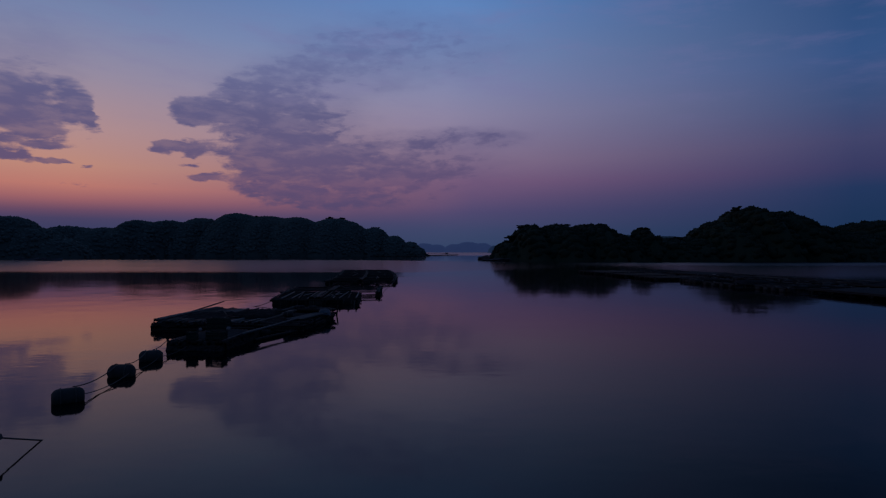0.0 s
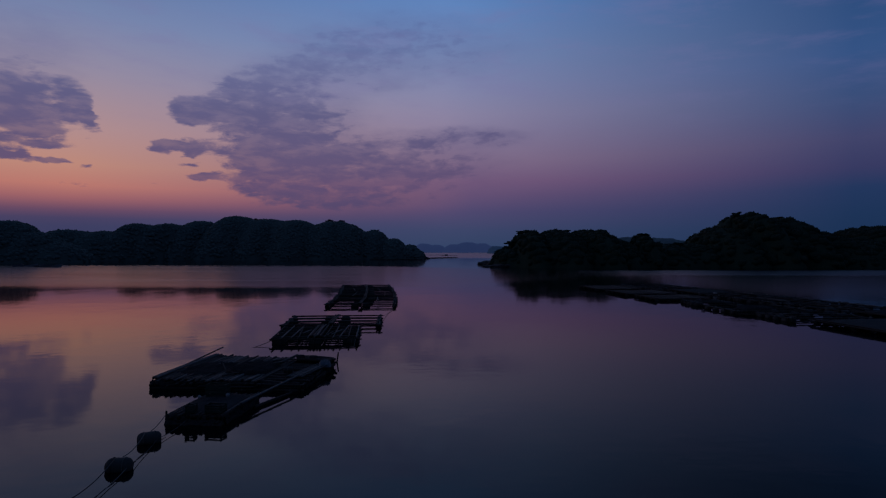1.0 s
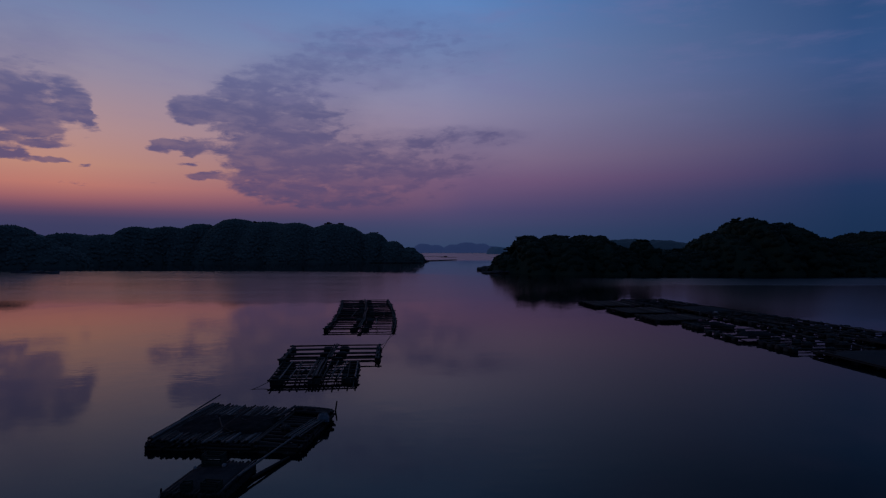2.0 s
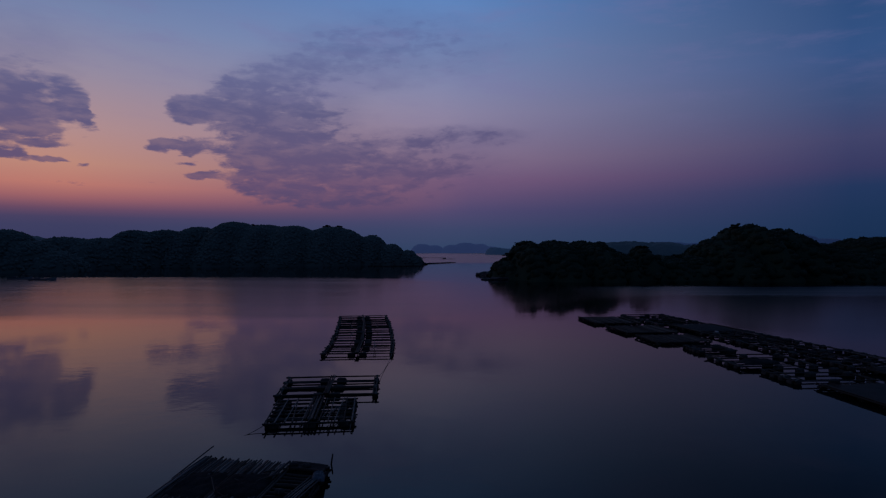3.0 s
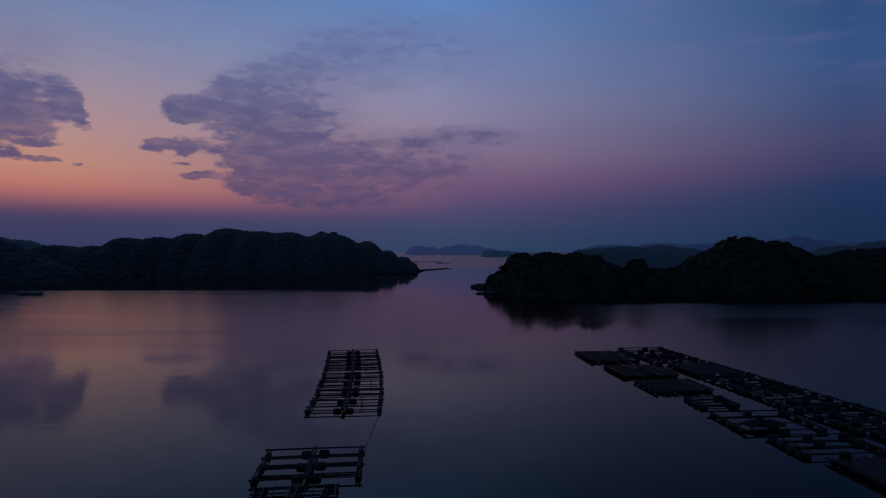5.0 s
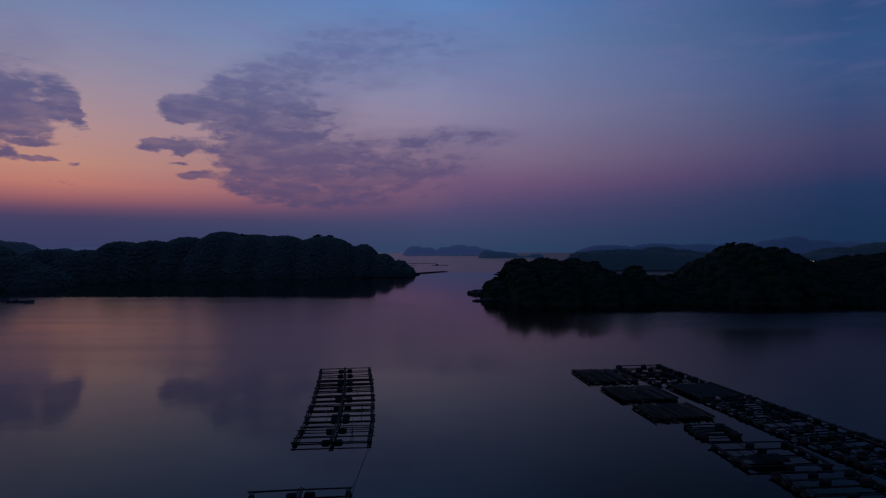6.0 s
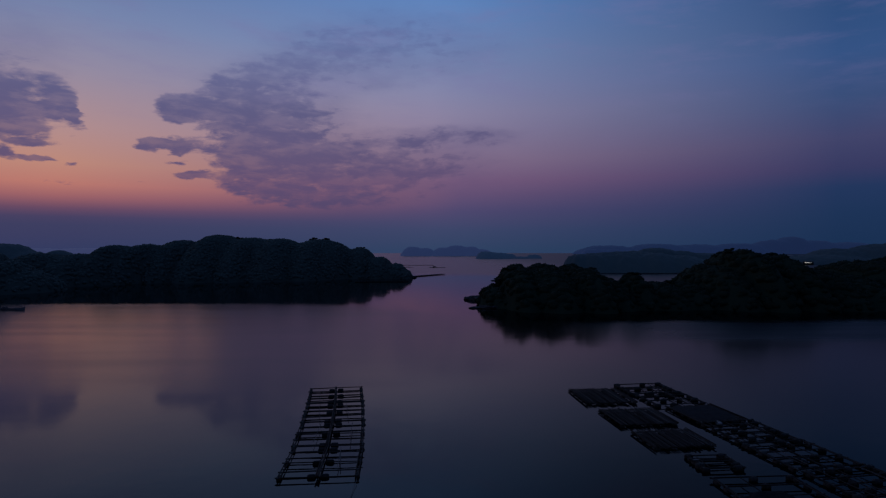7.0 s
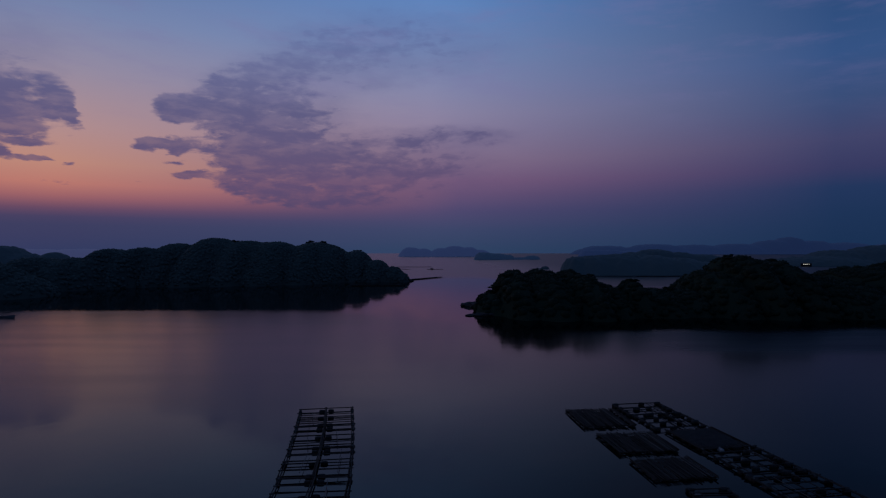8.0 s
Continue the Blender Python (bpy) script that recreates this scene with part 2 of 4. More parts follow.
HAZE_MID = distant("island_haze_glow_farther", lin(36, 48, 84), 0.90)
HAZE_TWIN = distant("island_haze_glow_strait", lin(21, 36, 62), 0.80)
HAZE_FAR = distant("mountain_haze_glow", lin(25, 39, 74), 0.78)
HAZE_SEA = distant("sea_haze_glow", lin(54, 60, 96), 0.95)
LAMP_LIGHT, _n, _b = material("lit_window")
_b.inputs["Base Color"].default_value = (0.8, 0.8, 0.75, 1)
_b.inputs["Emission Color"].default_value = (1.0, 0.95, 0.8, 1)
_b.inputs["Emission Strength"].default_value = 0.75


# ---- building blocks ----
def mesh_of(name, verts, faces, smooth=False):
    me = bpy.data.meshes.new(name)
    me.from_pydata([tuple(v) for v in verts], [], faces)
    if smooth:
        me.polygons.foreach_set("use_smooth", [True] * len(me.polygons))
    me.update()
    return me


def mesh_of_bm(name, bm, smooth=False):
    me = bpy.data.meshes.new(name)
    bm.to_mesh(me)
    bm.free()
    if smooth:
        me.polygons.foreach_set("use_smooth", [True] * len(me.polygons))
    return me


def mesh_of_triangles(name, verts, tris):
    """Large triangle meshes from arrays."""
    me = bpy.data.meshes.new(name)
    me.vertices.add(len(verts))
    me.vertices.foreach_set("co", np.asarray(verts, dtype=np.float32).ravel())
    me.loops.add(len(tris) * 3)
    me.loops.foreach_set("vertex_index", np.asarray(tris, dtype=np.int32).ravel())
    me.polygons.add(len(tris))
    me.polygons.foreach_set("loop_start", np.arange(0, len(tris) * 3, 3, dtype=np.int32))
    me.update(calc_edges=True)
    me.validate()
    return me


def part(name, me, mat, parent=None, label="", m=None):
    """One mesh object, under a thing or a part."""
    if not me.materials:
        me.materials.append(mat)
    ob = new(name, me)
    if parent is not None:
        ob.parent = parent
    if m is not None:
        ob.matrix_basis = m
    return tagged(ob, label)


def thing(name, label, category, m=None, group="", kind=""):
    ob = new(name)
    ob.empty_display_size = 0.2
    if m is not None:
        ob.matrix_basis = m
    return tagged(ob, label, category, group, kind)


def tube(points, radii, sides=7):
    """A tapering tube along points, closed at both ends."""
    verts, faces = [], []
    pts = [Vector(p) for p in points]
    for i, p in enumerate(pts):
        d = (pts[min(i + 1, len(pts) - 1)] - pts[max(i - 1, 0)]).normalized()
        u = d.cross(Vector((0, 0, 1)) if abs(d.z) < 0.9 else Vector((1, 0, 0))).normalized()
        v = d.cross(u)
        for k in range(sides):
            a = 2 * math.pi * k / sides
            verts.append(p + (u * math.cos(a) + v * math.sin(a)) * radii[i])
    for i in range(len(pts) - 1):
        for k in range(sides):
            a, b = i * sides + k, i * sides + (k + 1) % sides
            faces.append((a, b, b + sides, a + sides))
    faces.append(tuple(range(sides))[::-1])
    faces.append(tuple(range((len(pts) - 1) * sides, len(pts) * sides)))
    return verts, faces


def pole_mesh(seed):
    """A bamboo pole of unit length and radius along x, with a slight bow, a taper and swollen joints."""
    r = random.Random(seed)
    bow_y, bow_z, sides = r.uniform(-0.5, 0.5), r.uniform(-0.3, 0.3), 6
    verts, faces, rows = [], [], 0
    for i in range(9):
        for g, swell in (((i / 8, 1.10), (i / 8 + 0.03, 0.97)) if i < 8 else ((1.0, 1.0),)):
            rad, bend = (1.08 - 0.26 * g) * swell, math.sin(g * math.pi)
            for k in range(sides):
                a = 2 * math.pi * k / sides
                verts.append((g - 0.5, bow_y * bend + rad * math.cos(a), bow_z * bend + rad * math.sin(a)))
            rows += 1
    for i in range(rows - 1):
        for k in range(sides):
            a, b = i * sides + k, i * sides + (k + 1) % sides
            faces.append((a, a + sides, b + sides, b))
    faces.append(tuple(range(sides)))
    faces.append(tuple(range((rows - 1) * sides, rows * sides))[::-1])
    return mesh_of("pole", verts, faces, smooth=True)


POLES = [pole_mesh(s) for s in range(5)]
POLES_GREY = [pole_mesh(s + 20) for s in range(4)]
TIMBERS = [pole_mesh(s + 40) for s in range(3)]
rng = random.Random(11)


def pole(parent, a, b, r, kind=0, name="pole", label=""):
    """A pole of radius r from a to b in the parent's space."""
    a, b = Vector(a), Vector(b)
    d = b - a
    me, mat = ((rng.choice(POLES), BAMBOO), (rng.choice(POLES_GREY), BAMBOO_GREY), (rng.choice(TIMBERS), TIMBER))[kind]
    rot = d.to_track_quat("X", "Z").to_matrix().to_4x4()
    m = Matrix.Translation((a + b) / 2) @ rot @ Matrix.Diagonal((d.length, r, r, 1))
    return part(name, me, mat, parent, label, m)


def float_mesh(length, radius, seed):
    """A drum-shaped float lying along x, with rounded ends, dents and two waists where ropes bite."""
    r = random.Random(seed)
    bm = bmesh.new()
    rows, sides = 15, 16
    ring = []
    for i in range(rows):
        f = i / (rows - 1)
        x = (f - 0.5) * length
        edge = min(f, 1 - f)
        rad = radius * ((1 - (1 - min(edge / 0.22, 1)) ** 2.4) * 0.48 + 0.52)
        rad *= 1 - 0.05 * math.exp(-((edge - 0.28) / 0.03) ** 2)
        ring.append([bm.verts.new((x, rad * math.cos(a) * (1 + r.uniform(-0.025, 0.025)), rad * math.sin(a) * (1 + r.uniform(-0.025, 0.025))))
                     for a in (2 * math.pi * k / sides for k in range(sides))])
    for i in range(rows - 1):
        for k in range(sides):
            bm.faces.new((ring[i][k], ring[i][(k + 1) % sides], ring[i + 1][(k + 1) % sides], ring[i + 1][k]))
    bm.faces.new(ring[0][::-1])
    bm.faces.new(ring[-1])
    bmesh.ops.recalc_face_normals(bm, faces=bm.faces)
    return mesh_of_bm("float_drum", bm, True)


DRUMS = [float_mesh(1.05, 0.34, s) for s in range(3)]
DRUMS_WHITE = [float_mesh(1.05, 0.33, s + 9) for s in range(2)]


BAND = mesh_of("rope_band", *tube([(0, 0.35 * math.cos(a), 0.35 * math.sin(a)) for a in (2 * math.pi * k / 16 for k in range(17))], [0.02] * 17, 4))
LASHING = mesh_of("lashing", *tube([(-0.012, 0, 0), (-0.010, 0, 0), (0.010, 0, 0), (0.012, 0, 0)], [1.2, 1.7, 1.6, 1.2], 7))


def drum(parent, x, y, along=0, white=False, z=0.10, size=1.0):
    me, mat = (rng.choice(DRUMS_WHITE), FLOAT_WHITE) if white else (rng.choice(DRUMS), FLOAT_BLACK)
    m = pose(x, y, z, rng.uniform(0, 360), 0, 90 * along + rng.uniform(-5, 5)) @ Matrix.Scale(size, 4)
    ob = part("float_drum", me, mat, parent, "weathered pale foam float" if white else "", m)
    part("rope_band", BAND, ROPE, ob, "", pose(rng.uniform(-0.2, 0.2), 0, 0))
    return ob


def lashed(bar, ends=0.47):
    """Rope lashings where a bar crosses the side beams."""
    for x in (-ends, ends):
        part("lashing", LASHING, ROPE, bar, "", pose(x, 0, 0))


def heap_mesh(w, l, h, seed, rough=0.3):
    """A slumped pile of netting."""
    r = random.Random(seed)
    off = Vector((r.uniform(0, 50), r.uniform(0, 50), 0))
    nx, ny = 26, 26
    verts, faces = [], []
    for j in range(ny + 1):
        for i in range(nx + 1):
            u, v = i / nx * 2 - 1, j / ny * 2 - 1
            d = max(0.0, 1 - (u * u * u * u + v * v * v * v))
            z = h * d ** 0.6 * (0.75 + rough * noise.noise(Vector((u * 3, v * 3, 0)) + off) + 0.25 * noise.noise(Vector((u * 9, v * 9, 3)) + off))
            k = 1 + 0.12 * noise.noise(Vector((u * 2, v * 2, 9)) + off)
            verts.append((u * w / 2 * k, v * l / 2 * k, max(z, 0.0)))
    for j in range(ny):
        for i in range(nx):
            a = j * (nx + 1) + i
            faces.append((a, a + 1, a + nx + 2, a + nx + 1))
    return mesh_of("net_heap", verts, faces, True)


def skirt_mesh(length, top, seed):
    """Ragged netting draped over an edge along x, down to the water."""
    off = Vector((seed * 7.7, 0, 0))
    n, rows, verts, faces = int(length * 9), 6, [], []
    for side in (0, 1):
        for j in range(rows):
            f = j / (rows - 1)
            for i in range(n + 1):
                x = (i / n - 0.5) * length
                t = Vector((x * 1.6, f * 2.0, 0)) + off
                bulge = 0.12 * noise.noise(t) + 0.07 * noise.noise(t * 3.1)
                lift = 0.20 * noise.noise(Vector((x * 2.3, 9, 0)) + off) + 0.12 * noise.noise(Vector((x * 7, 3, 0)) + off)
                low = -0.05 + 0.16 * max(0.0, noise.noise(Vector((x * 1.1, 21, 0)) + off))
                verts.append((x, bulge - 0.05 * f + 0.04 * side, (top + lift) * (1 - f) + low * f))
    k = rows * (n + 1)
    for side in (0, 1):
        for j in range(rows - 1):
            for i in range(n):
                a = side * k + j * (n + 1) + i
                q = (a, a + 1, a + n + 2, a + n + 1)
                faces.append(q if side else q[::-1])
    for i in range(n):
        faces.append((i, i + 1, k + i + 1, k + i))
    return mesh_of("net_skirt", verts, faces)


def sag(a, b, drop, n=12):
    a, b = Vector(a), Vector(b)
    return [a.lerp(b, i / n) - Vector((0, 0, drop * 4 * (i / n) * (1 - i / n))) for i in range(n + 1)]


def rope_mesh(a, b, drop, r=0.02):
    pts = sag(a, b, drop)
    return mesh_of("rope", *tube(pts, [r] * len(pts), 5), smooth=True)


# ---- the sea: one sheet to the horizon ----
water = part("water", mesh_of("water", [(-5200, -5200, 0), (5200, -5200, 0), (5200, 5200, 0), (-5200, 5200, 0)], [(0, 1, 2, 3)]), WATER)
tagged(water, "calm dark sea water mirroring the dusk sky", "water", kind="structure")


# ---- islands ----
def ground_height(domes, x, y, bluff=1.3, blend=0):
    """Height of wooded hills: domes of x, y, top, reach in x, reach in y."""
    z = np.full(np.shape(x), -3.0)
    for cx, cy, top, rx, ry in domes:
        d2 = ((x - cx) / rx) ** 2 + ((y - cy) / ry) ** 2
        h = np.where(d2 < 1.3, np.maximum((top + 1.9) * (1 - d2 ** bluff) - 1.0, -3.0), -3.0)
        # neighbouring domes melt into one ridge where a blend is given
        z = ((z + 3.0) ** blend + (h + 3.0) ** blend) ** (1.0 / blend) - 3.0 if blend else np.maximum(z, h)
    return z


def land(name, domes, label, mat, cell, wobble, kind="structure", bluff=1.3, blend=0, trees=0.0, lift=0.0):
    x0, x1 = min(d[0] - d[3] for d in domes) - 5, max(d[0] + d[3] for d in domes) + 5
    y0, y1 = min(d[1] - d[4] for d in domes) - 5, max(d[1] + d[4] for d in domes) + 5
    nx, ny = int((x1 - x0) / cell), int((y1 - y0) / cell)
    gx, gy = np.meshgrid(np.linspace(x0, x1, nx + 1), np.linspace(y0, y1, ny + 1))
    gz = ground_height(domes, gx, gy, bluff, blend)
    bumps = np.array([noise.noise(Vector((px / (wobble * 5), py / (wobble * 5), 1.7))) + 0.6 * noise.noise(Vector((px / (wobble * 2), py / (wobble * 2), 5.1)))
                      for px, py in zip(gx.ravel(), gy.ravel())]).reshape(gx.shape)
    gz = gz + np.where(gz > -2, bumps * wobble, 0)
    gz = gz + lift * np.clip((gz + 0.4) / 2.0, 0, 1)
    if trees:
        # rounded tree tops as far woods show them
        tops = np.array([1.0 - noise.voronoi(Vector((px / (trees * 3.2), py / (trees * 3.2), 2.2)))[0][0] + 0.5 * noise.noise(Vector((px / trees, py / trees, 8.8)))
                         for px, py in zip(gx.ravel(), gy.ravel())]).reshape(gx.shape)
        gz = gz + np.where(gz > 1.5, tops * trees, 0)
    verts = np.stack([gx.ravel(), gy.ravel(), gz.ravel()], 1)
    a = (np.arange(ny)[:, None] * (nx + 1) + np.arange(nx)[None, :]).ravel()
    tris = np.concatenate([np.stack([a, a + 1, a + nx + 2], 1), np.stack([a, a + nx + 2, a + nx + 1], 1)])
    keep = (verts[tris][:, :, 2] > -2.9).any(1)
    me = mesh_of_triangles(name, verts, tris[keep])
    me.polygons.foreach_set("use_smooth", [True] * len(me.polygons))
    return tagged(part(name, me, mat), label, "island", kind=kind)


def crown_template(seed, level, leaves):
    """A lumpy crown of unit size with leaf sprays standing out of it."""
    r = random.Random(seed)
    bm = bmesh.new()
    bmesh.ops.create_icosphere(bm, subdivisions=level, radius=1.0)
    off = Vector((seed * 3.7, seed * 1.3, 0))
    for v in bm.verts:
        k = 1 + 0.30 * noise.noise(v.co * 1.6 + off) + 0.22 * noise.noise(v.co * 3.6 + off)
        v.co = Vector((v.co.x * k, v.co.y * k, v.co.z * k * 0.80))
    verts = [v.co.copy() for v in bm.verts]
    tris = [[v.index for v in f.verts] for f in bm.faces]
    base = list(verts)
    bm.free()
    for _ in range(leaves):
        p = r.choice(base)
        if p.z < -0.3:
            continue
        d = (p.normalized() + Vector((r.uniform(-0.7, 0.7), r.uniform(-0.7, 0.7), r.uniform(-0.2, 0.8)))).normalized()
        u = d.orthogonal().normalized() * r.uniform(0.07, 0.15)
        tip = p * 0.96 + d * r.uniform(0.06, 0.18)
        i = len(verts)
        verts += [p * 0.94 - u, p * 0.94 + u, tip + u * 0.5, tip - u * 0.4]
        tris += [[i, i + 1, i + 2], [i, i + 2, i + 3]]
    return np.array([tuple(v) for v in verts]), np.array(tris)


CROWNS_FINE = [crown_template(s, 2, 110) for s in range(8)]
CROWNS_SMALL = [crown_template(s + 30, 1, 14) for s in range(6)]
CROWNS_COARSE = [crown_template(s + 10, 2, 40) for s in range(6)]


def woods(name, domes, spacing, size, templates, mat, label, seed, blend=0, lift=0.0, sink=0.0):
    """Evergreen crowns shoulder to shoulder over the hills, joined into one mesh."""
    r = random.Random(seed)
    x0, x1 = min(d[0] - d[3] for d in domes), max(d[0] + d[3] for d in domes)
    y0, y1 = min(d[1] - d[4] for d in domes), max(d[1] + d[4] for d in domes)
    verts, tris, count = [], [], 0
    y = y0
    while y < y1:
        x = x0
        while x < x1:
            px, py = x + r.uniform(-0.7, 0.7) * spacing, y + r.uniform(-0.7, 0.7) * spacing
            x += spacing
            z = float(ground_height(domes, np.array(px), np.array(py), 1.3, blend))
            if z < 0.6:
                continue
            s = size * r.uniform(0.65, 1.25) * (0.7 if z < 3 else 1.0)
            t, f = templates[r.randrange(len(templates))]
            a = r.uniform(0, 6.283)
            rot = np.array([[math.cos(a), -math.sin(a), 0], [math.sin(a), math.cos(a), 0], [0, 0, r.uniform(0.8, 1.25)]])
            verts.append(t @ rot.T * s + np.array([px, py, z + lift + s * (r.uniform(-0.15, 0.22) - sink)]))
            tris.append(f + count)
            count += len(t)
        y += spacing
    me = mesh_of_triangles(name, np.concatenate(verts), np.concatenate(tris))
    me.polygons.foreach_set("use_smooth", [True] * len(me.polygons))
    return tagged(part(name, me, mat), label, "woods", kind="stuff")


# x, y, top of the ground, reach across, reach in depth
EAST_ISLE = [
    (35, 306, 7, 9, 24), (47, 308, 15.5, 12, 44), (62, 305, 15.5, 18, 46), (80, 302, 16, 13, 44), (92, 300, 10.5, 11, 34), (104, 296, 13.5, 8, 26), (116, 299, 9, 16, 30),
    (131, 302, 9, 13, 30), (149, 308, 17.5, 17, 44), (164, 309, 25.5, 14, 50), (182, 312, 23, 16, 52), (200, 318, 16.5, 18, 56), (218, 322, 13, 22, 60),
    (50, 334, 17.0, 12, 40), (66, 334, 17.4, 18, 40), (81, 332, 17.2, 12, 36),
    (250, 328, 19, 28, 68), (300, 335, 24, 45, 80), (360, 340, 24, 60, 84),
]
WEST_ISLE = [
    (-25, 583, 6, 8, 16), (-34, 592, 11.5, 12, 26), (-52, 605, 18, 17, 40), (-75, 625, 27.5, 22, 60), (-100, 612, 33, 24, 72), (-118, 600, 35.5, 28, 80),
    (-150, 590, 36.5, 32, 84), (-178, 585, 37.5, 28, 86), (-207, 580, 40, 30, 90), (-238, 572, 34, 24, 80), (-256, 525, 29.5, 15, 56), (-271, 508, 29.5, 17, 56),
    (-290, 490, 22, 24, 56), (-310, 470, 22.5, 20, 50), (-255, 560, 26, 40, 60),
]
WEST_HILL = [(-272, 402, 11, 18, 32), (-284, 396, 18, 20, 38), (-300, 390, 26, 26, 46), (-335, 388, 31, 36, 56), (-400, 395, 34, 60, 70)]

land("island_east", EAST_ISLE, "dark wooded island ground above the calm bay", SOIL, 2.4, 0.8, trees=0.8, lift=0.8)
woods("woods", EAST_ISLE, 3.3, 2.4, CROWNS_FINE, LEAF, "dense dark evergreen woods covering the near island", 5, lift=1.25, sink=0.52)
land("island_west", WEST_ISLE, "wooded island ridge rising from the bay", SOIL_HAZED, 2.6, 1.3, blend=6, trees=1.0, lift=0.9)
woods("woods", WEST_ISLE, 2.3, 2.0, CROWNS_SMALL, LEAF_HAZED, "dense evergreen woods on the long island ridge", 6, 6, lift=1.6, sink=0.55)
land("headland_west", WEST_HILL, "wooded headland beside the moored boats", SOIL_HAZED, 2.6, 0.7, trees=1.0, lift=0.9)
woods("woods", WEST_HILL, 2.3, 2.0, CROWNS_SMALL, LEAF_HAZED, "dense evergreen woods on the headland", 7, lift=1.6, sink=0.55)

# islands and mountains in the distance, with haze put in as a material glow
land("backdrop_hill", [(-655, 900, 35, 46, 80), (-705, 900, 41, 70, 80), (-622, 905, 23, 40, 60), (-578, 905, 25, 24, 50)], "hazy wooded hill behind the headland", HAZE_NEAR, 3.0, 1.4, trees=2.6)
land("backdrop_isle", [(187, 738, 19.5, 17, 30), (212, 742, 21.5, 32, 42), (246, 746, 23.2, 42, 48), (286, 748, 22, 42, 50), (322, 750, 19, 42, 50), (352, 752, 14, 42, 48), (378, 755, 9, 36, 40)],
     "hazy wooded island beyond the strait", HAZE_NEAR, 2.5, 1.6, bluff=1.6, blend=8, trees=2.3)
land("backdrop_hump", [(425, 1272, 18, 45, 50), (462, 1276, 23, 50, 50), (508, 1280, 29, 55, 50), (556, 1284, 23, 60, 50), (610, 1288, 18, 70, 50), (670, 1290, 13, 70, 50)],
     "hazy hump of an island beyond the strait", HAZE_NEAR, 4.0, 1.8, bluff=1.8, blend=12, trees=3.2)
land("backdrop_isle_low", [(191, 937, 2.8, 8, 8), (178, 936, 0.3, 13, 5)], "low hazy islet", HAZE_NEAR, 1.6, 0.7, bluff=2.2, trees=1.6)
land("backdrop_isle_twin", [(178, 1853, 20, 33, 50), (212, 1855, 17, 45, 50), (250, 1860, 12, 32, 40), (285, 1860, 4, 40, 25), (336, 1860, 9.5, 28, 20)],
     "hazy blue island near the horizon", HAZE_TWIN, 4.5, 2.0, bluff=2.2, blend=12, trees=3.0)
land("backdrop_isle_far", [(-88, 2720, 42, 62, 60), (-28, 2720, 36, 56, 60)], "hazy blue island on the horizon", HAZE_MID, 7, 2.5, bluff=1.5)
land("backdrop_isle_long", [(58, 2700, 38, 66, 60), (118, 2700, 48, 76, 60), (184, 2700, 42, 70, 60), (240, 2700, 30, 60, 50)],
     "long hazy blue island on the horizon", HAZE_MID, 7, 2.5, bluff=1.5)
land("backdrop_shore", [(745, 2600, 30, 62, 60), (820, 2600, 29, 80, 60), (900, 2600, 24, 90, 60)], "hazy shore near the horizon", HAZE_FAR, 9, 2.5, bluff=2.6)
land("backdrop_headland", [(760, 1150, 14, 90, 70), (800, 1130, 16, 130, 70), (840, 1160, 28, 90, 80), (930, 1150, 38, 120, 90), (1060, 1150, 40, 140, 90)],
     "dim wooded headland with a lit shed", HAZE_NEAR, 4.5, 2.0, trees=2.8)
# added low strip, glowing in sky colour, that stands in for haze over open sea
land("backdrop_sea_haze", [(-900 - 230 * k, 2300, 34, 260, 120) for k in range(8)], "faint glowing strip imitating sea haze behind the western islands", HAZE_SEA, 20, 3.0)
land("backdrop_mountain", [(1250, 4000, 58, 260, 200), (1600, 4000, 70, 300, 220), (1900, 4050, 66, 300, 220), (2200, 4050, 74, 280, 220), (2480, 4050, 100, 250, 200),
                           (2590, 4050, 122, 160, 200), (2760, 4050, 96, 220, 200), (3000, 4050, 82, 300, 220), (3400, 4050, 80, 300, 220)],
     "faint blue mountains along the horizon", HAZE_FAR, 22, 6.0)


